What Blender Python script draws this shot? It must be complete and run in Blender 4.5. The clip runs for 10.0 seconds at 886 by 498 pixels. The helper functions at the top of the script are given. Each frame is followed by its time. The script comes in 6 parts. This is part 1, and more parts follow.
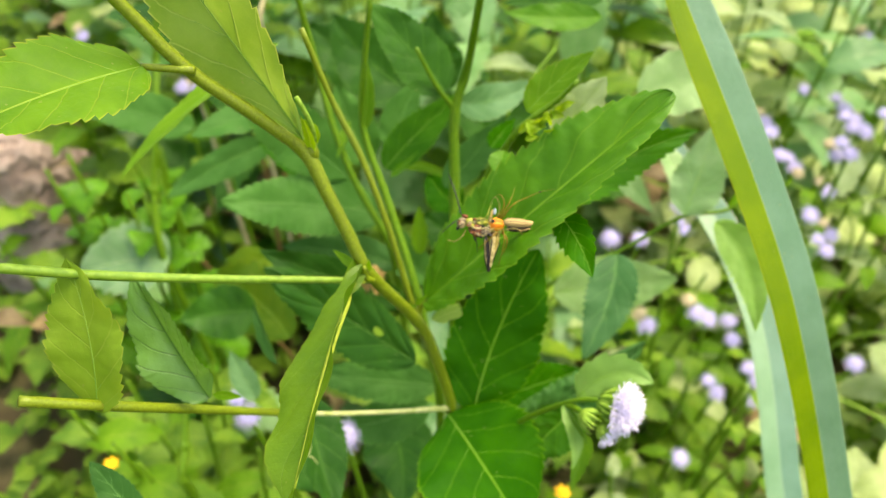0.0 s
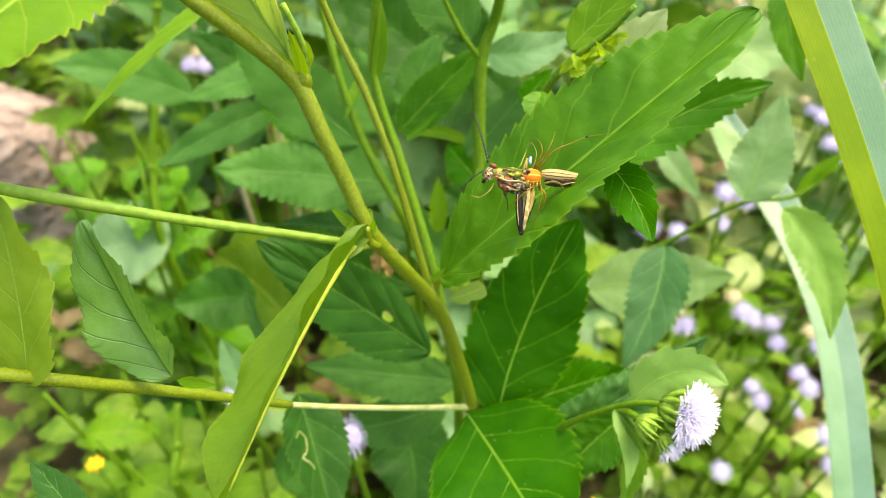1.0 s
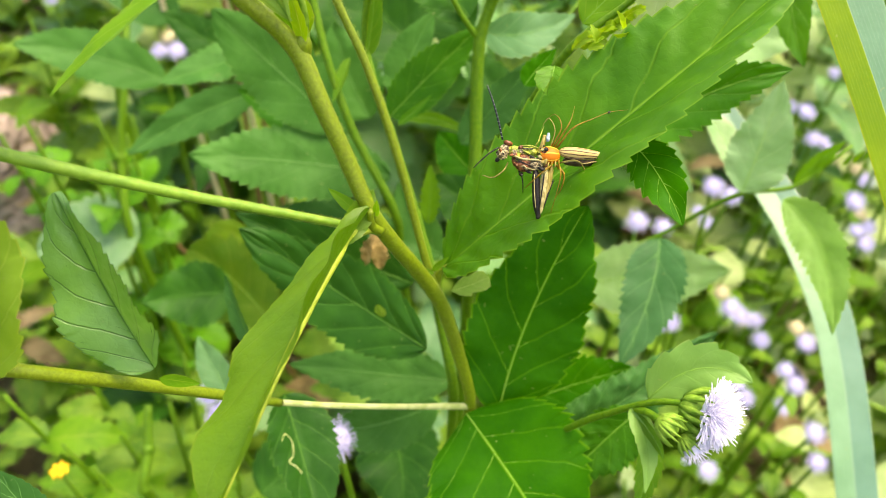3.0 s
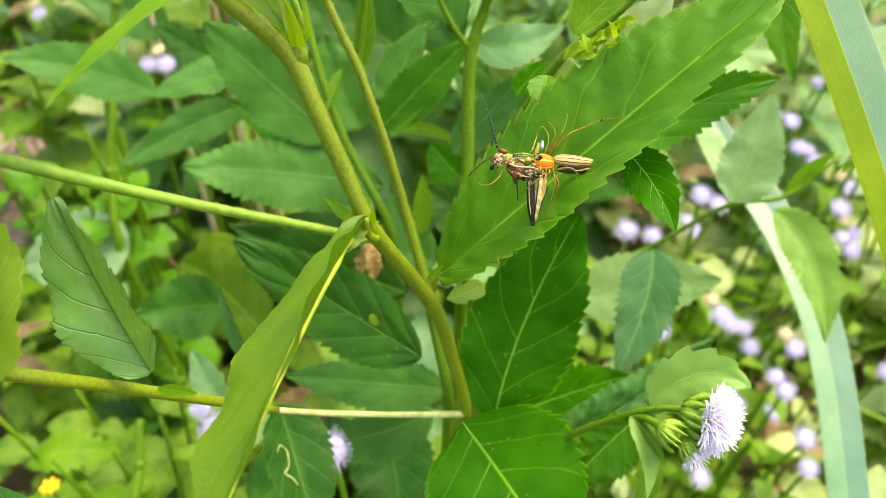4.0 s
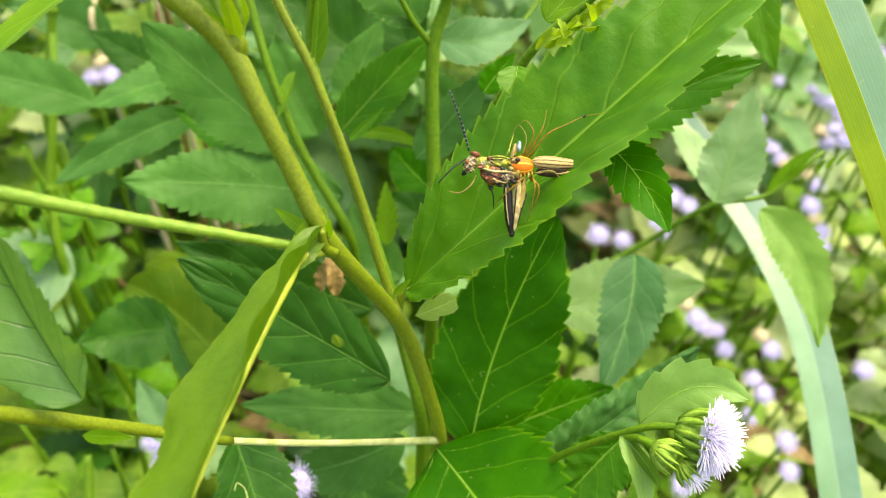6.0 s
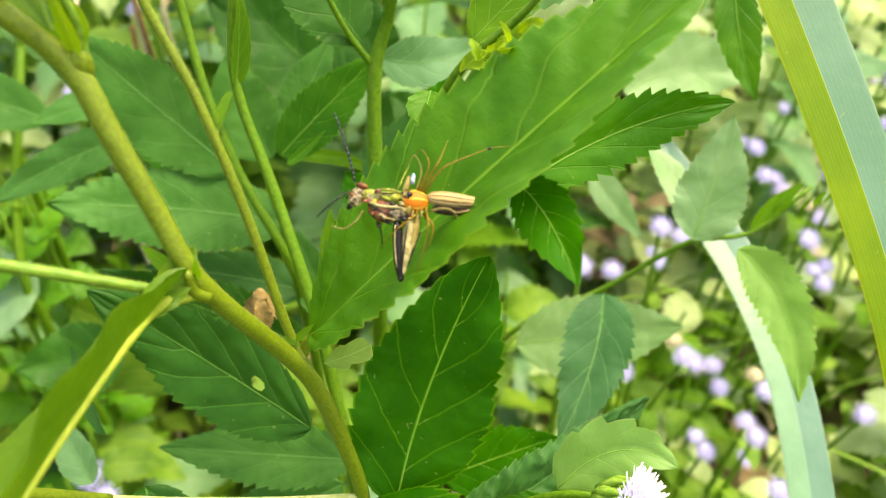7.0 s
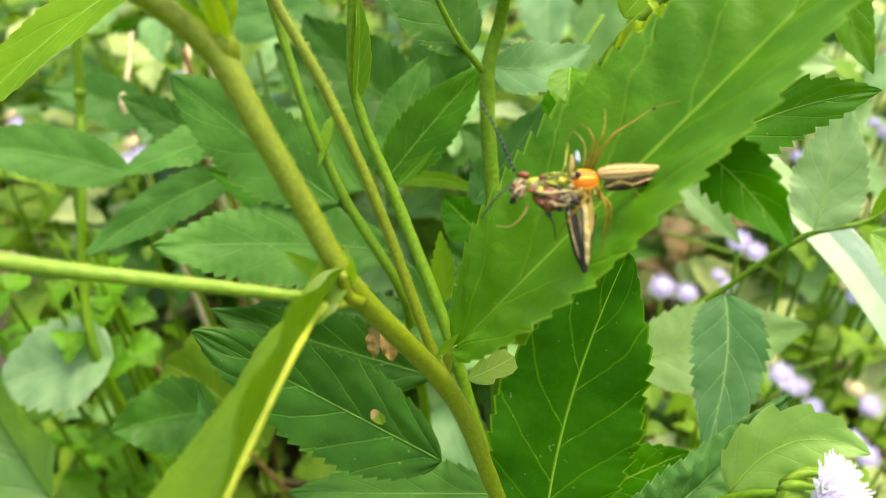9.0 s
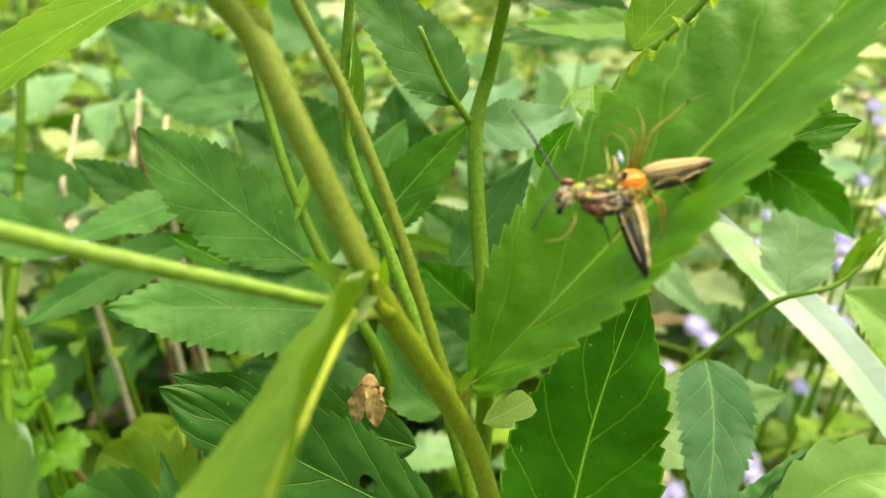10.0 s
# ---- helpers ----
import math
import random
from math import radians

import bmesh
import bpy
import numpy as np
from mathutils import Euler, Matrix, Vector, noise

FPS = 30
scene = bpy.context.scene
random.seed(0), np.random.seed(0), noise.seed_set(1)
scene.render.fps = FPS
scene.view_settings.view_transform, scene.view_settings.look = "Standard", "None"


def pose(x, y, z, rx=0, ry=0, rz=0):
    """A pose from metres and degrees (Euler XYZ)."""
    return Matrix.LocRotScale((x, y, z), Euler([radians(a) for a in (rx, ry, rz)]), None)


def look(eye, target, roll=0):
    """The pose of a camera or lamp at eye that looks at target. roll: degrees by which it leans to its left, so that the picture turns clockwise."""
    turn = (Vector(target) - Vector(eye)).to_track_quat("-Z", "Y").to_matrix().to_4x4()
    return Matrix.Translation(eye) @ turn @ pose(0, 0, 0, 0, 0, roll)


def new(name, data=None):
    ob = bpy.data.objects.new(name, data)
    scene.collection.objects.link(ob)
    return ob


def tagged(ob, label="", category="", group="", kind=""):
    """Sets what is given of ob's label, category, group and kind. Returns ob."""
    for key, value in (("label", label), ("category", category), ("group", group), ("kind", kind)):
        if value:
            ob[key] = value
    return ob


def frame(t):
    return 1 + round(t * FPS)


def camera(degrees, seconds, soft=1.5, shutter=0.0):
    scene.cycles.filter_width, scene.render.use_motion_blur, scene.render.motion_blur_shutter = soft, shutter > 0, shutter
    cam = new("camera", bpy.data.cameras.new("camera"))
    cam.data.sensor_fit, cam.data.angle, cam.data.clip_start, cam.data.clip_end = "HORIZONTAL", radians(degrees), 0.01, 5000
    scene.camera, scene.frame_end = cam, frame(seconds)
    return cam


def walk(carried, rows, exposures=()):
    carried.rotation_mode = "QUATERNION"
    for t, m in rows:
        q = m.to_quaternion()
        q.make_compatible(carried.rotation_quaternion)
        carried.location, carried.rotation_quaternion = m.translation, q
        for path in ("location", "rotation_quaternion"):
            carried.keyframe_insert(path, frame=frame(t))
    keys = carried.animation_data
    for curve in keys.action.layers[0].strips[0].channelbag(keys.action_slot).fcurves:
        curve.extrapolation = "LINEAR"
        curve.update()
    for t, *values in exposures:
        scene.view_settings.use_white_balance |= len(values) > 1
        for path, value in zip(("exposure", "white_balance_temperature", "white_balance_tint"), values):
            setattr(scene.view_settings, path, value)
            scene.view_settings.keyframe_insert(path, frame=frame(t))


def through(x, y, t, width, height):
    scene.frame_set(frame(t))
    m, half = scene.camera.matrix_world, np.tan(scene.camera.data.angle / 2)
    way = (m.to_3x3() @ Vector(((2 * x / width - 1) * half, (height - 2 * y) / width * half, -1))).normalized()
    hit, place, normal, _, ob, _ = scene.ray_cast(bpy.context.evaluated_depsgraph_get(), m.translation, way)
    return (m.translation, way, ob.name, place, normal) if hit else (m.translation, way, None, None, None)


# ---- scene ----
cam = camera(62, 10.0, soft=0.9)
PATH = [
    (0, (0.01013, -0.10000, 0.49000), (-0.04451, 0.25287, 0.14000), 0.64),
    (0.5, (0.01392, -0.09466, 0.47545), (-0.04206, 0.25876, 0.12623), 0.63),
    (1, (0.00763, -0.08490, 0.46366), (-0.06080, 0.26835, 0.11648), -0.01),
    (1.5, (0.00439, -0.08214, 0.46451), (-0.06640, 0.27339, 0.12014), 0.61),
    (2, (0.00384, -0.08573, 0.46508), (-0.04976, 0.27016, 0.11799), 2.10),
    (2.2, (0.00118, -0.08271, 0.46199), (-0.04821, 0.26826, 0.10930), 2.71),
    (3.5, (-0.00006, -0.08027, 0.45425), (-0.04531, 0.28170, 0.11231), 2.23),
    (4, (-0.00074, -0.08171, 0.45476), (-0.04133, 0.28220, 0.11428), 2.69),
    (4.5, (0.00041, -0.07649, 0.44670), (-0.04193, 0.28871, 0.10782), 2.50),
    (5, (-0.00155, -0.07579, 0.44645), (-0.04001, 0.29230, 0.11025), 3.69),
    (5.2, (0.00044, -0.07408, 0.44655), (-0.04257, 0.29447, 0.11141), 3.47),
    (6.3, (-0.00254, -0.07092, 0.44550), (-0.01497, 0.30138, 0.11198), 3.11),
    (6.5, (0.00482, -0.06761, 0.44434), (-0.02832, 0.30715, 0.11501), 3.45),
    (7, (0.01350, -0.05899, 0.44131), (-0.01761, 0.31945, 0.11603), 3.23),
    (7.5, (0.01724, -0.05343, 0.43809), (-0.03057, 0.32717, 0.11738), 0.76),
    (8, (0.00707, -0.05859, 0.43778), (-0.05613, 0.32667, 0.12541), -1.77),
    (8.5, (0.00308, -0.06131, 0.43203), (-0.05592, 0.32966, 0.12598), -2.40),
    (9, (-0.00300, -0.05919, 0.42915), (-0.05535, 0.34143, 0.13460), -3.34),
    (9.5, (-0.00843, -0.06167, 0.42393), (-0.03724, 0.35702, 0.15215), -1.22),
    (10, (-0.01489, -0.06011, 0.41551), (-0.02007, 0.38419, 0.18623), 0.19),
]
walk(cam, [(t, look(eye, target, roll)) for t, eye, target, roll in PATH],
     exposures=((0.0, 1.48, 8000, 18), (0.8, 1.64, 8000, 18), (10.0, 1.64, 8000, 18)))
cam.data.dof.use_dof = True
cam.data.dof.focus_distance = 0.112
cam.data.dof.aperture_fstop = 22.0

# ---- light: bright overcast day ----
world = bpy.data.worlds.new("overcast_sky")
world.use_nodes = True
scene.world = world
wt = world.node_tree
sky = wt.nodes.new("ShaderNodeTexSky")
sky.sky_type = "NISHITA"
sky.sun_disc = False
sky.sun_elevation = radians(70)
sky.sun_rotation = radians(57)
sky.air_density, sky.dust_density, sky.ozone_density = 1.0, 4.0, 1.0
wt.links.new(sky.outputs[0], wt.nodes["Background"].inputs[0])
wt.nodes["Background"].inputs[1].default_value = 0.15
sun = new("sun", bpy.data.lights.new("sun", "SUN"))
sun.data.energy, sun.data.angle, sun.data.color = 1.5, radians(30), (1.0, 0.95, 0.86)
sun.matrix_world = look((0.38, 0.25, 1.3), (0, 0, 0))

# ---- materials ----
def material(name):
    m = bpy.data.materials.new(name)
    m.use_nodes = True
    return m, m.node_tree, m.node_tree.nodes["Principled BSDF"]


def node(tree, kind, *links, **props):
    n = tree.nodes.new(kind)
    for key, value in props.items():
        if key == "operation":
            n.operation = value
        elif key == "blend":
            n.data_type, n.blend_type = "RGBA", value
    for slot, value in links:
        if hasattr(value, "is_output"):
            tree.links.new(value, n.inputs[slot])
        else:
            n.inputs[slot].default_value = value
    return n


def maths(tree, op, a, b=0.0, c=0.0):
    return node(tree, "ShaderNodeMath", (0, a), (1, b), (2, c), operation=op).outputs[0]


def blend(tree, fac, a, b, how="MIX"):
    n = node(tree, "ShaderNodeMix", (0, fac), (6, a), (7, b), blend=how)
    return n.outputs[2]


def rgb(r, g, b):
    return (r, g, b, 1.0)


def step_map(tree, value, a, b, lo=0.0, hi=1.0):
    n = node(tree, "ShaderNodeMapRange", (0, value), (1, a), (2, b), (3, lo), (4, hi))
    n.interpolation_type = "SMOOTHSTEP"
    return n.outputs[0]


def grain(tree, scale, detail=3.0, coords="Object"):
    tc = tree.nodes.new("ShaderNodeTexCoord")
    n = node(tree, "ShaderNodeTexNoise", ("Vector", tc.outputs[coords]), ("Scale", scale), ("Detail", detail))
    return n.outputs[0]


def leaf_material(name, dark, light, vein, rough=0.5, through=0.4, pairs=5.0, rib=1.0, edge=0.6, shine=0.2, lat=0.4, relief_size=0.4):
    """A leaf blade: paler veins that run from the midrib to the margin, mottled green, light passing through."""
    m, t, bsdf = material(name)
    uv = node(t, "ShaderNodeSeparateXYZ", (0, t.nodes.new("ShaderNodeTexCoord").outputs["UV"]))
    u, v = uv.outputs[0], uv.outputs[1]
    side = maths(t, "MULTIPLY", maths(t, "ABSOLUTE", maths(t, "SUBTRACT", v, 0.5)), 2.0)
    wobble = maths(t, "MULTIPLY", maths(t, "SUBTRACT", grain(t, 160.0), 0.5), 0.25)
    run = maths(t, "ADD", maths(t, "SUBTRACT", maths(t, "MULTIPLY", u, pairs), maths(t, "MULTIPLY", side, 1.5)), wobble)
    if not pairs:
        run = maths(t, "MULTIPLY", side, 9.0)
    shift = maths(t, "MULTIPLY", maths(t, "GREATER_THAN", v, 0.5), 0.35)
    saw = maths(t, "PINGPONG", maths(t, "ADD", run, shift), 0.5)
    lateral = step_map(t, saw, 0.05, 0.0)
    small = node(t, "ShaderNodeTexVoronoi", ("Vector", t.nodes.new("ShaderNodeTexCoord").outputs["Object"]), ("Scale", 620.0))
    small.feature = "DISTANCE_TO_EDGE"
    net = step_map(t, small.outputs["Distance"], 0.09, 0.0)
    mid = step_map(t, side, 0.032, 0.008)
    veins = maths(t, "MAXIMUM", maths(t, "MULTIPLY", lateral, lat), maths(t, "MULTIPLY", mid, rib))
    veins = maths(t, "MAXIMUM", veins, maths(t, "MULTIPLY", net, 0.03))
    mottled = blend(t, step_map(t, grain(t, 95.0, 4.0), 0.3, 0.7), rgb(*dark), rgb(*light))
    info = t.nodes.new("ShaderNodeObjectInfo")
    mottled = blend(t, 1.0, mottled, node(t, "ShaderNodeCombineColor", (0, step_map(t, info.outputs["Random"], 0, 1, 0.78, 1.14)),
                    (1, step_map(t, info.outputs["Random"], 0, 1, 0.85, 1.12)), (2, 1.0)).outputs[0], "MULTIPLY")
    colour = blend(t, veins, mottled, rgb(*vein))
    margin = maths(t, "MULTIPLY", step_map(t, side, 0.955, 0.99), edge)
    colour = blend(t, margin, colour, rgb(vein[0] * 1.2, vein[1], vein[2]))
    specks = step_map(t, grain(t, 900.0, 1.0), 0.74, 0.78)
    colour = blend(t, maths(t, "MULTIPLY", specks, 0.35), colour, rgb(0.30, 0.34, 0.12))
    t.links.new(colour, bsdf.inputs["Base Color"])
    t.links.new(step_map(t, grain(t, 700.0), 0.2, 0.8, rough - 0.08, rough + 0.12), bsdf.inputs["Roughness"])
    bsdf.inputs["Specular IOR Level"].default_value = shine
    relief = maths(t, "SUBTRACT", maths(t, "MULTIPLY", grain(t, 420.0, 3.0), 0.7), maths(t, "ADD", maths(t, "MULTIPLY", lateral, lat), maths(t, "MULTIPLY", net, 0.03)))
    bump = node(t, "ShaderNodeBump", ("Strength", relief_size), ("Distance", 0.0006), ("Height", relief))
    t.links.new(bump.outputs[0], bsdf.inputs["Normal"])
    glow = node(t, "ShaderNodeBsdfTranslucent", (0, blend(t, 1.0, colour, rgb(1.4, 1.22, 0.55), "MULTIPLY")))
    mix = node(t, "ShaderNodeMixShader", (0, through), (1, bsdf.outputs[0]), (2, glow.outputs[0]))
    t.links.new(mix.outputs[0], t.nodes["Material Output"].inputs[0])
    return m


def skin_material(name, dark, light, scale, rough=0.5, bump=0.3, size=0.0002, shine=0.25, sharp=0.18):
    """A body, stem or soil surface with two scales of mottling."""
    m, t, bsdf = material(name)
    a, b = step_map(t, grain(t, scale, 4.0), 0.5 - sharp, 0.5 + sharp), grain(t, scale * 6.0, 2.0)
    colour = blend(t, maths(t, "ADD", maths(t, "MULTIPLY", a, 0.7), maths(t, "MULTIPLY", b, 0.3)), rgb(*dark), rgb(*light))
    t.links.new(colour, bsdf.inputs["Base Color"])
    t.links.new(step_map(t, b, 0.2, 0.8, rough - 0.1, rough + 0.12), bsdf.inputs["Roughness"])
    bsdf.inputs["Specular IOR Level"].default_value = shine
    n = node(t, "ShaderNodeBump", ("Strength", bump), ("Distance", size), ("Height", maths(t, "ADD", a, b)))
    t.links.new(n.outputs[0], bsdf.inputs["Normal"])
    return m


def striped_material(name, pale, dark, count, width, along=1, rough=0.55):
    """Lengthwise (along=1) or ringed (along=0) bands by the surface's own coordinates."""
    m, t, bsdf = material(name)
    uv = node(t, "ShaderNodeSeparateXYZ", (0, t.nodes.new("ShaderNodeTexCoord").outputs["UV"]))
    wob = maths(t, "MULTIPLY", maths(t, "SUBTRACT", grain(t, 900.0), 0.5), 0.35)
    saw = maths(t, "PINGPONG", maths(t, "ADD", maths(t, "MULTIPLY", uv.outputs[along], count), wob), 0.5)
    band = step_map(t, saw, width, width * 0.55)
    base = blend(t, grain(t, 1500.0), rgb(*[c * 0.75 for c in pale]), rgb(*pale))
    t.links.new(blend(t, band, base, rgb(*dark)), bsdf.inputs["Base Color"])
    bsdf.inputs["Roughness"].default_value = rough
    bsdf.inputs["Specular IOR Level"].default_value = 0.3
    n = node(t, "ShaderNodeBump", ("Strength", 0.3), ("Distance", 0.0001), ("Height", grain(t, 3000.0)))
    t.links.new(n.outputs[0], bsdf.inputs["Normal"])
    return m


LEAF = leaf_material("leaf_green", (0.052, 0.22, 0.002), (0.086, 0.29, 0.004), (0.15, 0.36, 0.02), rough=0.48, shine=0.32, relief_size=0.6)
LEAF_DUSK = leaf_material("leaf_middle_green", (0.026, 0.160, 0.002), (0.046, 0.215, 0.004), (0.11, 0.32, 0.015), rough=0.46, shine=0.2, relief_size=0.6)
# Darker leaf greens: the plant's shade on itself is put into these two colours.
LEAF_DEEP_SHADED = leaf_material("leaf_deep_green_shaded", (0.012, 0.120, 0.001), (0.024, 0.166, 0.0015), (0.10, 0.31, 0.008), rough=0.5, through=0.35, shine=0.09)
LEAF_DARK_SHADED = leaf_material("leaf_dark_green_shaded", (0.014, 0.092, 0.004), (0.026, 0.132, 0.007), (0.05, 0.18, 0.014), through=0.26, shine=0.24, lat=0.7)
# Blue-green lowered in brightness, so shade behind the main weed sits in the colour.
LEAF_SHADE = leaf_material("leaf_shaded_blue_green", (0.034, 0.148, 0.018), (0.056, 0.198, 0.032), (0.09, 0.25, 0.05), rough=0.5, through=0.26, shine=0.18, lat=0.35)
LEAF_PALE = leaf_material("leaf_pale_underside", (0.21, 0.38, 0.045), (0.29, 0.47, 0.08), (0.46, 0.62, 0.2), rough=0.6, through=0.55)
LEAF_UNDER = leaf_material("leaf_olive_underside", (0.16, 0.31, 0.020), (0.225, 0.39, 0.036), (0.32, 0.46, 0.07), rough=0.55, through=0.45)
LEAF_OLIVE = leaf_material("leaf_yellow_green", (0.09, 0.26, 0.010), (0.14, 0.34, 0.014), (0.30, 0.44, 0.05), rough=0.5, through=0.5)
LEAF_MID = leaf_material("leaf_curled_green", (0.080, 0.215, 0.006), (0.12, 0.27, 0.010), (0.16, 0.31, 0.018), rough=0.44, through=0.5, shine=0.45, lat=0.12, relief_size=0.9)
# Greyed and lightened green: part of the sky's sheen is put into the colour.
LEAF_GREY_SHEEN = leaf_material("leaf_grey_green_sheen", (0.13, 0.34, 0.045), (0.18, 0.41, 0.070), (0.04, 0.15, 0.02), rough=0.4, through=0.35, shine=0.8, lat=0.7)
LEAF_SMOOTH = leaf_material("leaf_smooth_pale_green", (0.14, 0.33, 0.05), (0.19, 0.40, 0.08), (0.26, 0.46, 0.12), rough=0.45, shine=0.4, lat=0.15)
LEAF_LIME = leaf_material("leaf_young_lime", (0.19, 0.38, 0.012), (0.28, 0.47, 0.025), (0.5, 0.6, 0.12), rough=0.5, through=0.5, lat=0.2)
LEAF_YELLOW = leaf_material("leaf_yellowing", (0.085, 0.21, 0.010), (0.14, 0.27, 0.014), (0.22, 0.33, 0.04), rough=0.55)
LEAF_BLUE = leaf_material("leaf_blue_green", (0.11, 0.30, 0.085), (0.18, 0.39, 0.14), (0.26, 0.45, 0.19), rough=0.45, shine=0.4)
LEAF_MINT = leaf_material("leaf_mint_green", (0.17, 0.36, 0.12), (0.25, 0.45, 0.19), (0.32, 0.50, 0.25), rough=0.45, shine=0.5)
LEAF_TEAL = leaf_material("leaf_teal_green", (0.038, 0.16, 0.035), (0.065, 0.215, 0.058), (0.10, 0.27, 0.09), rough=0.45, shine=0.15, lat=0.6)
LEAF_FAR = leaf_material("leaf_weed", (0.085, 0.225, 0.016), (0.175, 0.33, 0.03), (0.27, 0.42, 0.04), rough=0.5, through=0.4)
# Pale green with the bright haze over the right-hand weeds put into the colour.
LEAF_PALE_HAZE = leaf_material("leaf_weed_pale_haze", (0.33, 0.47, 0.16), (0.47, 0.61, 0.27), (0.42, 0.57, 0.24), rough=0.5, through=0.4)
BLADE = leaf_material("grass_blade_yellow_green", (0.14, 0.275, 0.002), (0.195, 0.335, 0.003), (0.31, 0.40, 0.010), pairs=0.0, rough=0.42, lat=0.7, shine=0.25)
# Bluish pale blade colour; the sky's reflection is painted into it.
BLADE_PALE_SHEEN = leaf_material("grass_blade_pale_sheen", (0.105, 0.255, 0.13), (0.14, 0.305, 0.175), (0.20, 0.36, 0.22), pairs=0.0, through=0.15, rough=0.38, shine=0.6)
STEM = skin_material("stem_green", (0.10, 0.15, 0.003), (0.20, 0.31, 0.011), 1900.0, 0.42, 0.3, 0.00014, 0.4, 0.32)
STEM_ARM = skin_material("stem_branch_green", (0.10, 0.24, 0.012), (0.19, 0.35, 0.03), 700.0, 0.45, 0.22, 0.00015, 0.35)
STEM_PALE = skin_material("stem_scraped_pale", (0.26, 0.36, 0.08), (0.50, 0.56, 0.24), 500.0, 0.6, 0.4)
STEM_THIN = skin_material("stem_thin_green", (0.06, 0.18, 0.003), (0.12, 0.26, 0.008), 1200.0, 0.45, 0.4)
STEM_BROWN = skin_material("stem_brown", (0.12, 0.07, 0.02), (0.21, 0.135, 0.045), 500.0, 0.7, 0.4)
RIB_DARK = skin_material("midrib_dark_leaf", (0.045, 0.17, 0.010), (0.075, 0.22, 0.018), 900.0, 0.5, 0.2)
RIB_YELLOW = skin_material("midrib_yellow", (0.27, 0.38, 0.025), (0.38, 0.48, 0.05), 900.0, 0.5, 0.2)
RIB_SHADE = skin_material("midrib_shaded_leaf", (0.08, 0.25, 0.035), (0.13, 0.32, 0.07), 900.0, 0.5, 0.2)
RIB = skin_material("midrib_pale_green", (0.13, 0.32, 0.025), (0.19, 0.40, 0.04), 900.0, 0.5, 0.2)
PETAL = skin_material("floret_lilac", (0.70, 0.69, 0.90), (0.88, 0.88, 0.96), 1500.0, 0.7, 0.1)
# Copy of PETAL for distant heads, their dimmer, bluer light put into the colour.
PETAL_FAR_DIMMED = skin_material("floret_lilac_far_dimmed", (0.42, 0.42, 0.64), (0.60, 0.60, 0.80), 600.0, 0.7, 0.1)
LEAF_DEAD = leaf_material("leaf_dead_brown", (0.13, 0.10, 0.04), (0.27, 0.21, 0.10), (0.34, 0.28, 0.15), rough=0.7, through=0.3)
PETAL_YELLOW = skin_material("petal_yellow", (0.75, 0.42, 0.01), (0.85, 0.55, 0.02), 800.0, 0.6, 0.1)
BUD = skin_material("bud_yellow_green", (0.11, 0.27, 0.015), (0.25, 0.42, 0.05), 900.0, 0.55, 0.3)
DRY = skin_material("dry_calyx_tan", (0.26, 0.17, 0.045), (0.46, 0.33, 0.11), 900.0, 0.7, 0.4)
STONE = skin_material("stone_pinkish", (0.20, 0.155, 0.12), (0.50, 0.42, 0.35), 55.0, 0.9, 0.9, 0.006, 0.2, 0.12)
HAIR = skin_material("stem_hair_pale", (0.17, 0.27, 0.03), (0.28, 0.38, 0.08), 900.0, 0.6, 0.1)
SOIL = skin_material("soil_litter", (0.05, 0.040, 0.018), (0.12, 0.115, 0.045), 60.0, 0.9, 0.8, 0.004)
STRAW = skin_material("straw_dry", (0.36, 0.335, 0.17), (0.58, 0.54, 0.32), 300.0, 0.8, 0.4)

VEIN_OF = {"leaf_dark_green_shaded": RIB_DARK, "leaf_shaded_blue_green": RIB_SHADE, "leaf_teal_green": RIB_SHADE, "leaf_blue_green": RIB_SHADE, "leaf_mint_green": RIB, "leaf_grey_green_sheen": RIB_DARK}

# ---- tools ----
def part(name, bm, mat, parent=None, label=""):
    mesh = bpy.data.meshes.new(name)
    bm.to_mesh(mesh)
    bm.free()
    for p in mesh.polygons:
        p.use_smooth = True
    mesh.materials.append(mat)
    ob = new(name, mesh)
    ob.parent = parent
    if label:
        ob["label"] = label
    return ob


def thing(name, label, category, group="", kind="", at=(0, 0, 0)):
    ob = new(name)
    ob.location = at
    ob.empty_display_size = 0.02
    return tagged(ob, label, category, group, kind)


def curve_points(points, count):
    """Evenly spread points on a smooth curve through the given ones."""
    p = [Vector(q) for q in points]
    p = [p[0] * 2 - p[1]] + p + [p[-1] * 2 - p[-2]]
    out, spans = [], len(p) - 3
    for i in range(count):
        s = i / (count - 1) * spans
        k = min(int(s), spans - 1)
        f = s - k
        a, b, c, d = p[k : k + 4]
        span = (c - b).length
        m = (c - a) * (span / max((b - a).length + span, 1e-9))
        n = (d - b) * (span / max((d - c).length + span, 1e-9))
        out.append(b * (2 * f**3 - 3 * f * f + 1) + m * (f**3 - 2 * f * f + f) + c * (3 * f * f - 2 * f**3) + n * (f**3 - f * f))
    return out


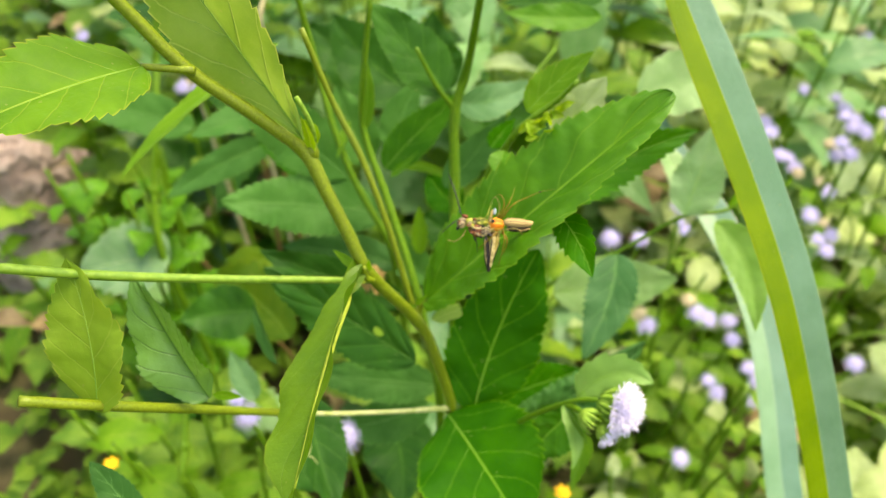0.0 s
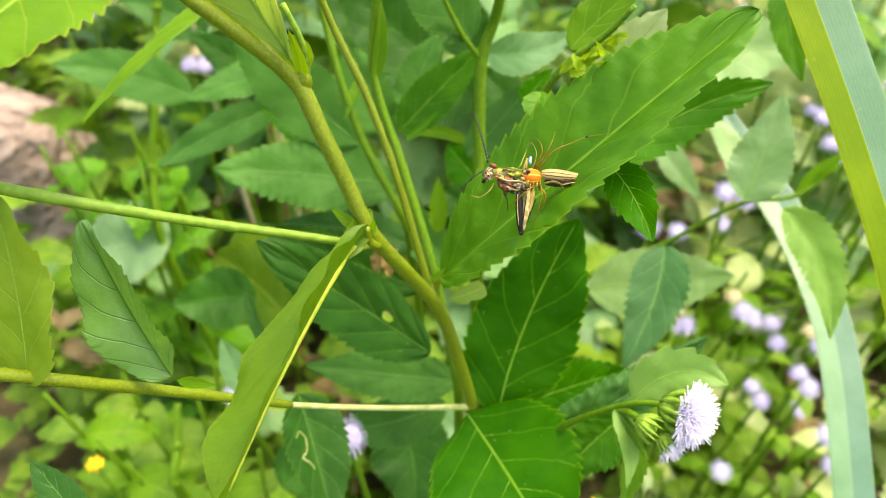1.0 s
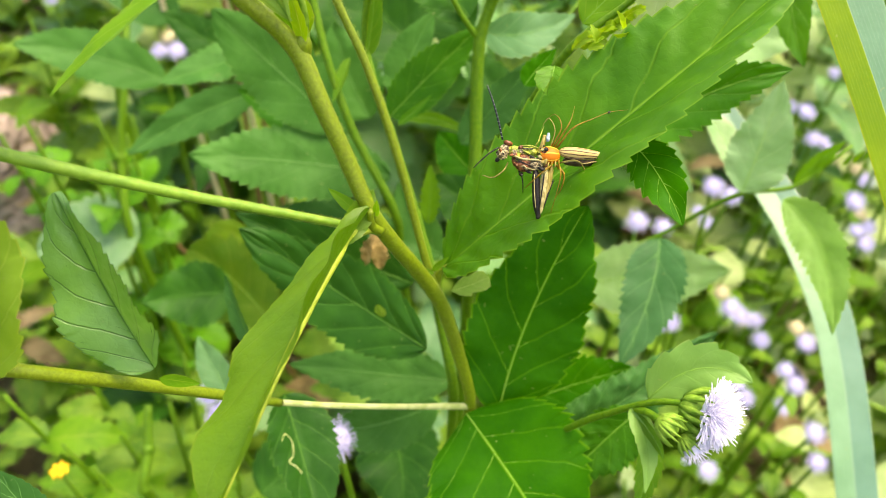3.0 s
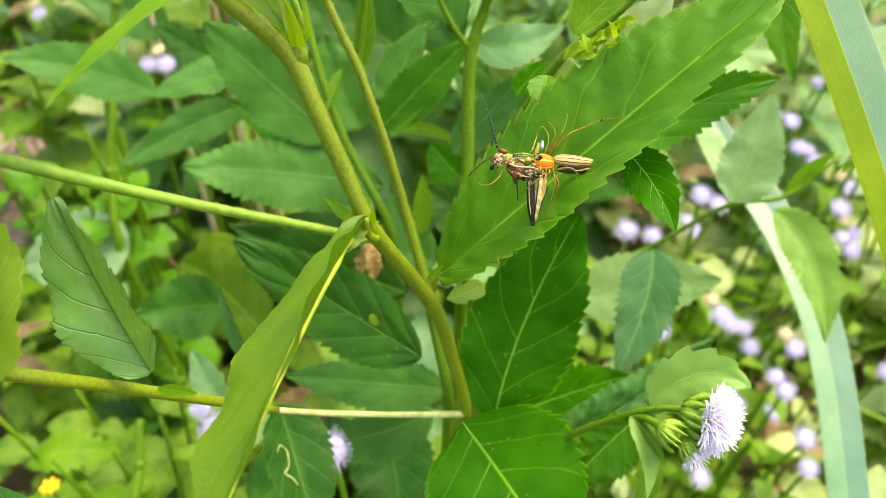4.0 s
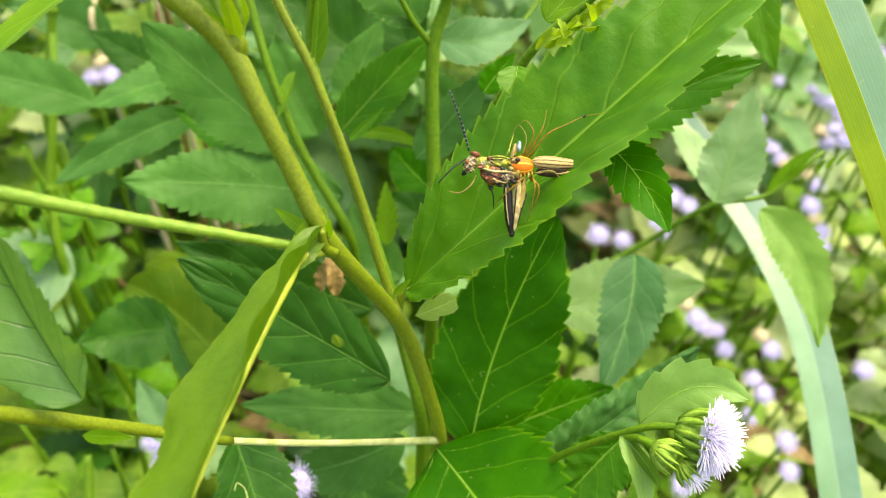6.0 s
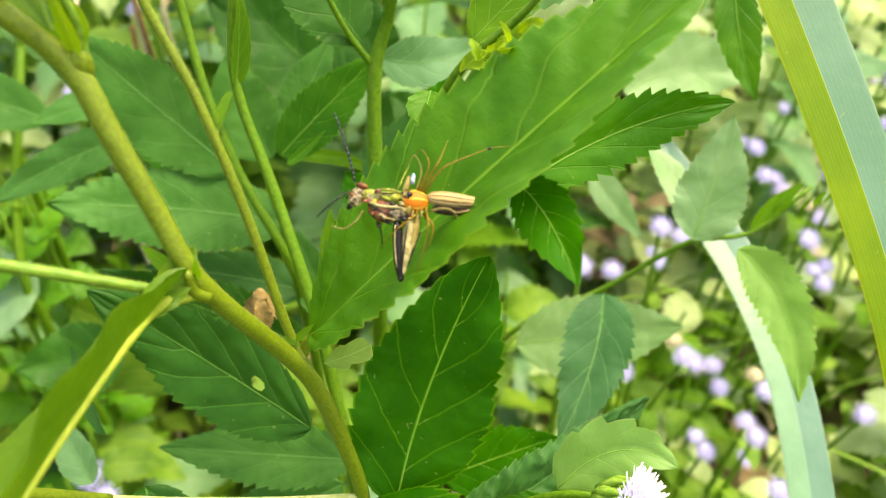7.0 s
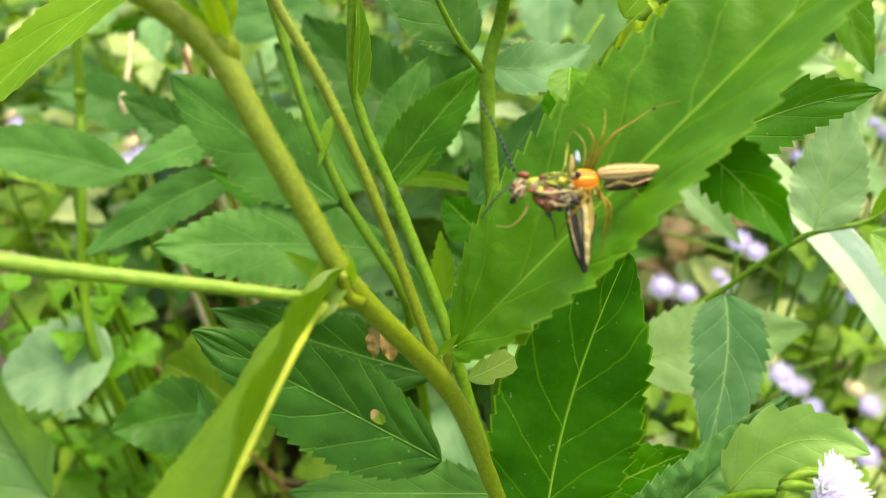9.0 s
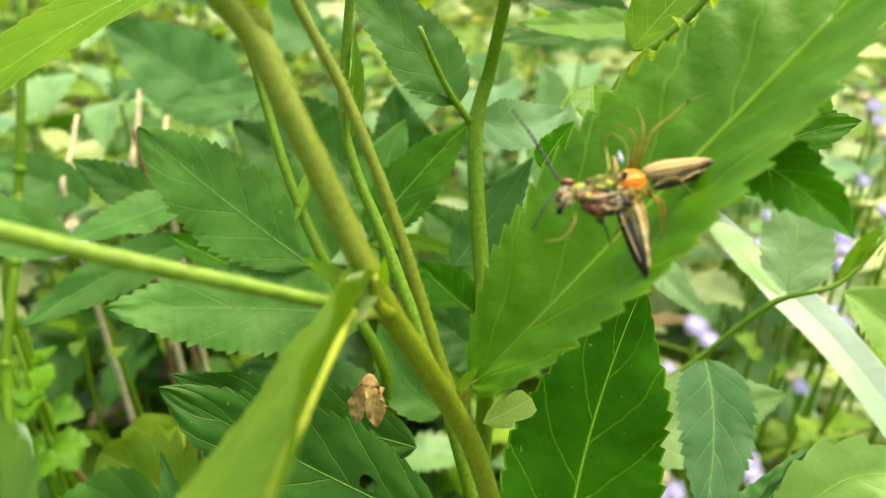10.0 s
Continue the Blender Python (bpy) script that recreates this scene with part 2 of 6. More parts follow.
def tube(bm, points, radii, count=16, ring=10, rough=0.0, flat=1.0):
    """A closed, tapered tube along a smooth curve, with its own coordinates (round, along)."""
    uvs = bm.loops.layers.uv.verify()
    line = curve_points(points, count)
    side, rows = None, []
    for i, p in enumerate(line):
        way = (line[min(i + 1, count - 1)] - line[max(i - 1, 0)]).normalized()
        if side is None:
            side = way.orthogonal().normalized()
        side = (side - way * side.dot(way)).normalized()
        up = way.cross(side)
        s = i / (count - 1) * (len(radii) - 1)
        k = min(int(s), len(radii) - 2) if len(radii) > 1 else 0
        r = radii[k] + (radii[k + 1] - radii[k]) * (s - k) if len(radii) > 1 else radii[0]
        row = []
        for j in range(ring):
            a = 2 * math.pi * j / ring
            q = r * (1 + rough * noise.noise(p * 900 + Vector((j, 0, 0))))
            row.append(bm.verts.new(p + side * math.cos(a) * q + up * math.sin(a) * q * flat))
        rows.append(row)
    for i in range(count - 1):
        for j in range(ring):
            face = bm.faces.new((rows[i][j], rows[i][(j + 1) % ring], rows[i + 1][(j + 1) % ring], rows[i + 1][j]))
            for loop, (u, v) in zip(face.loops, ((j, i), (j + 1, i), (j + 1, i + 1), (j, i + 1))):
                loop[uvs].uv = (u / ring, v / (count - 1))
    bm.faces.new(rows[0][::-1])
    bm.faces.new(rows[-1])
    return line


def egg(bm, centre, axis, length, width, height, up=(0, 0, 1), taper=0.0, rings=12, ring=16, bumpy=0.0):
    """A rounded body along an axis; taper > 0 makes its far end pointed. Coordinates run round and along."""
    uvs = bm.loops.layers.uv.verify()
    a = Vector(axis).normalized()
    u = (Vector(up) - a * Vector(up).dot(a)).normalized()
    s = a.cross(u)
    rows = []
    for i in range(rings + 1):
        f = i / rings
        x = -math.cos(math.pi * f) * 0.5
        r = math.sin(math.pi * f) ** 0.85 * 0.5 * (1 - taper * f) if 0 < i < rings else 0.004
        r *= 1 + bumpy * noise.noise(Vector(centre) * 3000 + Vector((f * 5, 0, 0)))
        rows.append([bm.verts.new(Vector(centre) + a * x * length + s * math.cos(2 * math.pi * j / ring) * r * width
                                  + u * math.sin(2 * math.pi * j / ring) * r * height) for j in range(ring)])
    for i in range(rings):
        for j in range(ring):
            face = bm.faces.new((rows[i][j], rows[i][(j + 1) % ring], rows[i + 1][(j + 1) % ring], rows[i + 1][j]))
            for loop, (p, q) in zip(face.loops, ((j, i), (j + 1, i), (j + 1, i + 1), (j, i + 1))):
                loop[uvs].uv = (p / ring, q / rings)
    bm.faces.new(rows[0][::-1])
    bm.faces.new(rows[-1])


def spine_of(base, mid, tip):
    base, mid, tip = Vector(base), Vector(mid), Vector(tip)
    c = mid * 2 - (base + tip) * 0.5
    return lambda f: base * (1 - f) ** 2 + c * 2 * f * (1 - f) + tip * f * f


def leaf_surface(base, mid, tip, normal, width, teeth=16, bite=0.045, fold=12.0, wave=0.05, widest=0.38, full=0.85, roll=0.0, twist=0.0,
                 quilt=0.035, seed=0, pairs=5):
    """The blade's surface over f (0 at the foot, 1 at the tip) and v (-1 to 1 across). fold lifts both halves, twist turns the tip
    about the spine, quilt swells the fields between the side veins; each tooth has a size of its own."""
    spine = spine_of(base, mid, tip)
    power = math.log(0.5) / math.log(widest)
    n0 = Vector(normal).normalized()

    def at(f, v):
        p = spine(f)
        way = (spine(min(f + 0.02, 1)) - spine(max(f - 0.02, 0))).normalized()
        n = (n0 - way * n0.dot(way)).normalized()
        n = Matrix.Rotation(radians(roll + twist * f), 3, way) @ n
        across = way.cross(n)
        half = 0.5 * width * max(math.sin(math.pi * f**power), 0.0) ** full
        side = 1 if v > 0 else -1
        k = int(f * teeth + 1e-6)
        s = min(max(f * teeth - k, 0.0), 1.0)
        tooth = (s / 0.82) ** 0.9 if s < 0.82 else (1 - s) / 0.18
        size = bite * 1.05 * (0.95 + 1.1 * noise.noise(Vector((k * 3.71, seed * 1.3, 2.0 * side))))
        out = 1.0 + (size * 2 * (tooth - 0.5) + 0.05 * noise.noise(Vector((f * 6, seed, side * 4.0)))) * abs(v) ** 6
        field = abs(math.sin(math.pi * (f * pairs - abs(v) * 1.5 + (0.35 if v > 0 else 0))))
        bulge = quilt * width * field**0.7 * abs(v) ** 0.5 * (1 - abs(v) ** 3) * (0.8 + 0.8 * noise.noise(Vector((f * 12, v * 3, seed + 0.5))))
        ripple = 2 * wave * width * v * abs(v) * noise.noise(Vector((f * 5 + seed * 7.3, side * 3.1, seed)))
        curl = 0.25 * quilt * width * (tooth - 0.4) * abs(v) ** 6
        lift = math.sin(radians(fold)) * abs(v) * half
        return p + across * v * half * math.cos(radians(fold)) * out + n * (lift + bulge + ripple + curl) + way * size * tooth * abs(v) ** 6 * half * 0.7

    return at


def leaf_bm(*where, cols=5, hole=None, **shape):
    """A leaf blade along the curve base-mid-tip that faces normal. hole: f, v and half sizes of a gap that was eaten out."""
    bm = bmesh.new()
    uvs = bm.loops.layers.uv.verify()
    at, teeth = leaf_surface(*where, **shape), shape.get("teeth", 16)
    stops = [(k + s) / teeth for k in range(teeth) for s in (0.0, 0.28, 0.56, 0.82)] + [1.0]
    def rim(f, v):
        if not hole:
            return f, v, 9.0
        x, y = (f - hole[0]) / hole[2], (v - hole[1]) / hole[3]
        edge = 1 + 0.25 * noise.noise(Vector((2 * math.cos(math.atan2(y, x)), 2 * math.sin(math.atan2(y, x)), 1)))
        r = math.hypot(x, y) / edge
        k = 1 / r if 0.62 < r < 1.3 else 1.0
        return hole[0] + x * k * hole[2], hole[1] + y * k * hole[3], r * k

    spots = [[rim(f, c / cols) for c in range(-cols, cols + 1)] for f in stops]
    rows = [[bm.verts.new(at(f, v)) for f, v, r in line] for line in spots]
    for i in range(len(rows) - 1):
        for j in range(2 * cols):
            if max(spots[i][j][2], spots[i][j + 1][2], spots[i + 1][j + 1][2], spots[i + 1][j][2]) < 1.001:
                continue
            face = bm.faces.new((rows[i][j], rows[i][j + 1], rows[i + 1][j + 1], rows[i + 1][j]))
            for loop, (a, b) in zip(face.loops, ((i, j), (i, j + 1), (i + 1, j + 1), (i + 1, j))):
                loop[uvs].uv = (stops[a], b / (2 * cols))
    return bm


def vein_bm(at, length, pairs, size):
    """Fine side veins from the midrib to the margin, in the valleys between the swollen fields."""
    bm = bmesh.new()
    r = (0.0008 * length + 0.00004) * size
    for k in range(pairs):
        for side in (-1, 1):
            path = []
            for i in range(7):
                s = 0.02 + 0.9 * i / 6
                f = (k + 1.5 * s - (0.35 if side > 0 else 0)) / pairs
                if 0.012 < f < 0.965:
                    path.append((f, s))
            if len(path) > 3:
                tube(bm, [at(f, side * s) for f, s in path], (r, r * 0.75, r * 0.3), 9, 4)
    return bm


def leaf(plant, base, mid, tip, normal, width, mat, label="", rib=True, rib_mat=None, rib_size=1.0, name="leaf", veins=0.0, cols=5, hole=None, mine=(), **shape):
    ob = part(name, leaf_bm(base, mid, tip, normal, width, cols=cols, hole=hole, **shape), mat, plant, label)
    if rib:
        at, bm = leaf_surface(base, mid, tip, normal, width, **shape), bmesh.new()
        length = (Vector(tip) - Vector(base)).length
        r = (0.0018 * length + 0.00009) * rib_size
        paint = rib_mat or VEIN_OF.get(mat.name, RIB)
        tube(bm, [at(f, 0.0) for f in (0.0, 0.25, 0.5, 0.75, 0.96)], (r, r * 0.8, r * 0.5, r * 0.2), 14, 6)
        part("midrib", bm, paint, ob)
        if veins:
            tagged(part("venation", vein_bm(at, length, shape.get("pairs", 5), veins), paint, ob), kind="stuff")
        if mine:
            bm = bmesh.new()
            tube(bm, [at(f, v) for f, v in mine], (0.0001, 0.00016, 0.0002, 0.00022), 40, 5, 0.3)
            part("leaf_mine", bm, STEM_PALE, ob, "pale winding trail of a leaf miner")
    return ob


def stem(plant, points, radii, mat=None, name="stem", label="", count=24, ring=12, rough=0.05):
    bm = bmesh.new()
    tube(bm, points, radii, count, ring, rough)
    return part(name, bm, mat or STEM_THIN, plant, label)


TO_EYE = Vector((0.06, -0.70, 0.71))


# ---- ground ----
def ground():
    bm = bmesh.new()
    steps = [-60, -20, -6, -2.5] + [i * 0.05 for i in range(-30, 61)] + [5, 10, 30, 80]
    xs = [-60, -20, -6, -3] + [i * 0.06 for i in range(-35, 36)] + [3, 6, 20, 60]
    grid = [[bm.verts.new((x, y, 0.018 * noise.noise(Vector((x * 6, y * 6, 0))) + 0.006 * noise.noise(Vector((x * 25, y * 25, 3))) - 0.008)) for x in xs] for y in steps]
    for a, b in zip(grid, grid[1:]):
        for i in range(len(xs) - 1):
            bm.faces.new((a[i], a[i + 1], b[i + 1], b[i]))
    tagged(part("ground", bm, SOIL), "dark brown soil with leaf litter under weeds", "ground", kind="structure")


ground()

# ---- the weed that carries the spider's leaf ----
N = TO_EYE
weed = thing("weed_plant", "tall green weed with toothed leaves and a hairy branching stem", "plant", at=(-0.0054, 0.0108, 0.3204))
weed_foot = Vector((-0.0054, 0.0108, 0.3204))


def on(plant, ob):
    """Keeps a part, built at its place in the world, there under its plant."""
    ob.matrix_parent_inverse = Matrix.Translation(-Vector(plant.location))
    return ob


def wleaf(*a, plant=None, **k):
    return on(plant or weed, leaf(plant or weed, *a, **k))


def wstem(*a, plant=None, **k):
    return on(plant or weed, stem(plant or weed, *a, **k))


MAIN = [(-0.0664, -0.0008, 0.4477), (-0.0597, 0.0032, 0.4350), (-0.0515, 0.0048, 0.4224), (-0.0409, 0.0078, 0.4110), (-0.0340, 0.0096, 0.4028), (-0.0302, 0.0079, 0.3949), (-0.0264, 0.0063, 0.3864), (-0.0223, 0.0048, 0.3769), (-0.0125, 0.0127, 0.3511), (-0.0081, 0.0133, 0.3351), (-0.0045, 0.0121, 0.3187)]
FOOT = (-0.004, 0.024, -0.01)
wstem(MAIN + [(-0.004, 0.018, 0.15), FOOT], (0.0010, 0.0011, 0.0012, 0.0013, 0.0014, 0.00132, 0.0013, 0.0014, 0.0014, 0.0013, 0.0018, 0.003), STEM, "main_stem", "thick green stem with fine hairs", 90, 14, 0.05)
ARM = wstem([(-0.0218, 0.0037, 0.3750), (-0.0328, -0.0008, 0.3804), (-0.0475, -0.0076, 0.3883), (-0.0629, -0.0161, 0.3989), (-0.0748, -0.0226, 0.4082)], (0.00062, 0.00072, 0.00082, 0.0009, 0.0009), STEM_ARM, "branch", count=40, rough=0.05)
LEFT = [wstem([(-0.0047, 0.0115, 0.3195), (-0.0167, 0.0043, 0.3267), (-0.0289, -0.0015, 0.3323), (-0.0389, -0.0067, 0.3384)], (0.0008, 0.00062, 0.0006, 0.0006), STEM_PALE, "branch", "slender branch scraped pale on top")]
LEFT.append(wstem([(-0.0387, -0.0067, 0.3384), (-0.0458, -0.0155, 0.3520), (-0.0540, -0.0244, 0.3655), (-0.0624, -0.0318, 0.3763), (-0.0719, -0.0381, 0.3856)], (0.0008, 0.0009, 0.0010, 0.0010, 0.0010), STEM, "branch", count=36, rough=0.05))
wstem([(-0.0123, 0.0131, 0.3515), (-0.0151, 0.0146, 0.3578), (-0.0213, 0.0197, 0.3772), (-0.0275, 0.0239, 0.3927), (-0.0330, 0.0264, 0.4034), (-0.0385, 0.0281, 0.4191)], (0.0008, 0.00076, 0.0007, 0.00068, 0.00064, 0.0006), STEM, "side_stem", "thin hairy side stem", 40, rough=0.05)


def hairs(points, radius, count, seed, plant):
    """Short pale hairs that stand out from a stem."""
    r2, bm = random.Random(seed), bmesh.new()
    line = curve_points(points, 120)
    for k in range(count):
        i = r2.randrange(1, 118)
        way = (line[i + 1] - line[i]).normalized()
        out = (Matrix.Rotation(r2.uniform(0, 6.28), 3, way) @ way.orthogonal().normalized())
        p = line[i].lerp(line[i + 1], r2.random()) + out * radius * 0.9
        tip = p + out * r2.uniform(0.00018, 0.00042) + way * r2.uniform(-0.0001, 0.0002)
        side = way.cross(out) * 0.00004
        a, b, c, d = bm.verts.new(p + side), bm.verts.new(p - side), bm.verts.new(p + way * 0.00007), bm.verts.new(tip)
        bm.faces.new((a, b, d)), bm.faces.new((b, c, d)), bm.faces.new((c, a, d))
    return on(plant, tagged(part("hairs", bm, HAIR, plant), kind="stuff"))


wstem([(-0.0328, 0.0102, 0.4023), (-0.0323, 0.0106, 0.4055), (-0.0325, 0.0103, 0.4097), (-0.0343, 0.0098, 0.4153)], (0.0008, 0.0006, 0.0005, 0.0005), BUD, "petiole", "pale yellow-green leaf stalk", 14)
hairs(MAIN[1:10], 0.00150, 3400, 1, weed)
hairs([(-0.0123, 0.0131, 0.3515), (-0.0151, 0.0146, 0.3578), (-0.0213, 0.0197, 0.3772), (-0.0275, 0.0239, 0.3927), (-0.0330, 0.0264, 0.4034)], 0.0008, 1800, 2, weed)
hairs([(-0.0218, 0.0037, 0.3750), (-0.0328, -0.0008, 0.3804), (-0.0475, -0.0076, 0.3883), (-0.0629, -0.0161, 0.3989)], 0.0008, 1200, 3, ARM)
# node swellings and stipules
for p, r in (((-0.0218, 0.0044, 0.3750), 0.0012), ((-0.0125, 0.0127, 0.3511), 0.0015), ((-0.0050, 0.0115, 0.3195), 0.0013), ((-0.0330, 0.0102, 0.4024), 0.0019)):
    bm = bmesh.new()
    egg(bm, p, (0.1, -0.1, 1), r * 2.4, r * 1.5, r * 1.5)
    on(weed, part("node", bm, STEM, weed))
for a, b in (((-0.0237, 0.0042, 0.3772), (-0.0302, 0.0071, 0.3797)), ((-0.0217, 0.0038, 0.3779), (-0.0213, 0.0035, 0.3819)), ((-0.0141, 0.0140, 0.3571), (-0.0112, 0.0148, 0.3605)), ((-0.0136, 0.0137, 0.3567), (-0.0162, 0.0134, 0.3581)),
             ((-0.0334, 0.0101, 0.4037), (-0.0365, 0.0093, 0.4092)), ((-0.0480, -0.0234, 0.3658), (-0.0443, -0.0198, 0.3604))):
    wleaf(a, (Vector(a) + Vector(b)) / 2, b, N, (Vector(a) - Vector(b)).length * 0.28, LEAF_OLIVE, name="stipule", rib=False, teeth=3, bite=0.02, cols=2)

# the leaf on which the spider sits
SPIDER_LEAF = wleaf((-0.0117, 0.0153, 0.3573), (0.0106, 0.0188, 0.3859), (0.0358, 0.0317, 0.4101), N, 0.0264, LEAF, "broad green toothed leaf under the spider", name="spider_leaf",
                    teeth=25, bite=0.05, rib_size=0.65, fold=23, widest=0.46, full=0.55, roll=-42, quilt=0.06, pairs=11, wave=0.02, cols=9, seed=3, veins=0.5)
wstem([(-0.0133, 0.0144, 0.3538), (-0.0127, 0.0149, 0.3564), (-0.0112, 0.0155, 0.3576)], (0.0009, 0.0007, 0.0006), STEM, "petiole", count=8)
TUCKED = wleaf((0.0162, 0.0392, 0.3705), (0.0350, 0.0510, 0.3754), (0.0545, 0.0587, 0.3769), N, 0.011478, LEAF_DUSK, teeth=16, roll=20, seed=4, veins=1.0, fold=12, quilt=0.05, full=0.8, widest=0.4, bite=0.09, cols=7)
wleaf((0.0157, 0.0170, 0.3885), (0.0202, 0.0118, 0.3868), (0.0241, 0.0040, 0.3838), N, 0.007756, LEAF_DEEP_SHADED, teeth=9, bite=0.07, roll=15, fold=16, seed=5, veins=1.2, widest=0.45)
wleaf((0.0030, 0.0330, 0.3910), (0.0027, 0.0301, 0.3894), (0.0028, 0.0270, 0.3875), N, 0.005512, LEAF, teeth=6, roll=15, seed=6)
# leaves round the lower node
# Their dark greens stand for the shade low inside the plant.
wleaf((0.0017, 0.0122, 0.3180), (0.0056, 0.0250, 0.3368), (0.0137, 0.0354, 0.3599), N, 0.025184, LEAF_DEEP_SHADED, teeth=17, bite=0.035, roll=8, fold=8, widest=0.42, full=0.7, seed=7, veins=1.0, cols=7, rib_mat=RIB)
wleaf((-0.0051, 0.0098, 0.3192), (0.0060, -0.0032, 0.3186), (0.0184, -0.0189, 0.3179), N, 0.033798, LEAF_DEEP_SHADED, "broad leaf with pale forked veins", quilt=0.012, teeth=18, bite=0.035, roll=-10, fold=6, widest=0.45, full=0.7, seed=8, veins=1.0, cols=7)
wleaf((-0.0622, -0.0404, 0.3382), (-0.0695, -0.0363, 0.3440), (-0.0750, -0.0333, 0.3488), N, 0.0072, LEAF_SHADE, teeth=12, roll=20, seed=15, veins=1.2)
wleaf((-0.0158, 0.0208, 0.3251), (-0.0380, 0.0299, 0.3293), (-0.0611, 0.0334, 0.3421), N, 0.0198, LEAF_DARK_SHADED, "dark green leaf", teeth=20, bite=0.05, roll=-14, fold=8, widest=0.42, full=0.75, veins=1.0, seed=110, cols=14, hole=(0.285, 0.2, 0.034, 0.13))
wleaf((-0.0476, 0.0127, 0.3113), (-0.0408, 0.0021, 0.3029), (-0.0330, -0.0108, 0.2947), N, 0.0178, LEAF_DARK_SHADED, teeth=16, bite=0.05, roll=-35, fold=26, full=0.75, veins=1.2, seed=111, mine=((0.34, 0.55), (0.30, 0.4), (0.36, 0.22), (0.46, 0.3), (0.5, 0.5), (0.55, 0.32), (0.6, 0.2)))
wleaf((-0.0317, 0.0410, 0.2627), (-0.0243, 0.0310, 0.2557), (-0.0215, 0.0160, 0.2476), N, 0.0264, LEAF_DARK_SHADED, teeth=14, roll=0, veins=0.8, seed=112)
STRIP = wleaf((-0.0531, 0.0500, 0.4024), (-0.0704, 0.0360, 0.3925), (-0.0836, 0.0193, 0.3819), N, 0.0082, LEAF_OLIVE, "narrow olive leaf curved downwards", teeth=20, bite=0.04, roll=40, fold=16, full=0.6, seed=20)
# leaves on the left branches
LEFT.append(wleaf((-0.0480, -0.0230, 0.3684), (-0.0547, -0.0182, 0.3781), (-0.0623, -0.0114, 0.3892), N, 0.015635, LEAF_GREY_SHEEN, "green leaf folded along its midrib", rib_mat=RIB_DARK, veins=1.0, pairs=4, teeth=18, bite=0.04, roll=-20, fold=27, widest=0.42, full=0.75, seed=15, cols=6))
LEFT.append(wleaf((-0.0642, -0.0325, 0.3751), (-0.0643, -0.0255, 0.3893), (-0.0683, -0.0177, 0.4001), N, 0.0173, LEAF_UNDER, teeth=15, roll=-15, fold=12, seed=16, veins=1.0, widest=0.4))
# the long curled leaf at the upper node
wstem([(-0.0212, 0.0043, 0.3747), (-0.0222, 0.0031, 0.3766), (-0.0224, 0.0030, 0.3799)], (0.0009, 0.0007, 0.0005), STEM, "petiole", count=10)
CURLED = wleaf((-0.0224, 0.0031, 0.3802), (-0.0264, -0.0188, 0.3780), (-0.0294, -0.0464, 0.3727), N, 0.019678, LEAF_MID, "long drooping leaf curled lengthwise, shiny yellow-green", name="curled_leaf",
               teeth=18, bite=0.02, roll=60, fold=22, twist=0, widest=0.62, full=0.62, seed=17, cols=7, rib=False, quilt=0.022, wave=0.1)
CURL = spine_of((-0.0224, 0.0031, 0.3802), (-0.0264, -0.0188, 0.3780), (-0.0294, -0.0464, 0.3727))
bm = bmesh.new()
tube(bm, [(-0.0211, 0.0065, 0.3739), (-0.0222, 0.0040, 0.3752), (-0.0238, 0.0018, 0.3764), (-0.0252, -0.0008, 0.3771)] + [CURL(f) for f in (0.24, 0.36, 0.5, 0.65, 0.8, 0.95)], (0.0004, 0.0007, 0.0009, 0.0008, 0.00055, 0.0005, 0.0005, 0.0004, 0.0003, 0.0002), 50, 10, 0.06)
part("midrib", bm, RIB_YELLOW, CURLED, "thick yellow-green midrib bent over at its swollen foot")
part("lobe", leaf_bm((-0.0258, -0.0021, 0.3766), (-0.0243, 0.0027, 0.3783), (-0.0226, 0.0063, 0.3813), N, 0.0046, teeth=7, bite=0.05, roll=20, fold=24, widest=0.45, full=0.6, seed=120), LEAF_MID, CURLED)
wstem([(-0.0238, 0.0050, 0.3761), (-0.0228, 0.0054, 0.3762), (-0.0220, 0.0055, 0.3753), (-0.0224, 0.0043, 0.3756)], (0.0004, 0.00045, 0.0003), RIB, "tendril", count=12, ring=7)
# pale leaves at the fork
wleaf((-0.0334, 0.0082, 0.4073), (-0.0486, 0.0122, 0.4294), (-0.0617, 0.0148, 0.4484), N, 0.019168, LEAF_PALE, "pale yellow-green leaf seen from below", teeth=16, bite=0.045, roll=-28, fold=12, widest=0.5, full=0.95, seed=18, veins=1.2, cols=6)
DROOP = wleaf((-0.0584, 0.0024, 0.4235), (-0.0665, -0.0109, 0.4257), (-0.0757, -0.0234, 0.4252), N, 0.0215, LEAF_OLIVE, "yellow-green leaf seen from below", teeth=16, bite=0.045, roll=20, fold=12, seed=19, veins=1.2, full=0.7, cols=6)
wstem([(-0.0496, 0.0040, 0.4227), (-0.0540, 0.0032, 0.4231), (-0.0584, 0.0024, 0.4235)], (0.0008, 0.0007, 0.0006), STEM, "petiole", count=8)
for a, b, c in (((-0.0327, 0.0096, 0.4032), (-0.0328, 0.0093, 0.4071), (-0.0338, 0.0093, 0.4118)), ((-0.0326, 0.0105, 0.4040), (-0.0322, 0.0104, 0.4083), (-0.0352, 0.0086, 0.4112))):
    wleaf(a, b, c, N, 0.0022, LEAF_LIME, name="young_leaf", rib=False, teeth=5, roll=-15, fold=8, cols=4, wave=0.08)
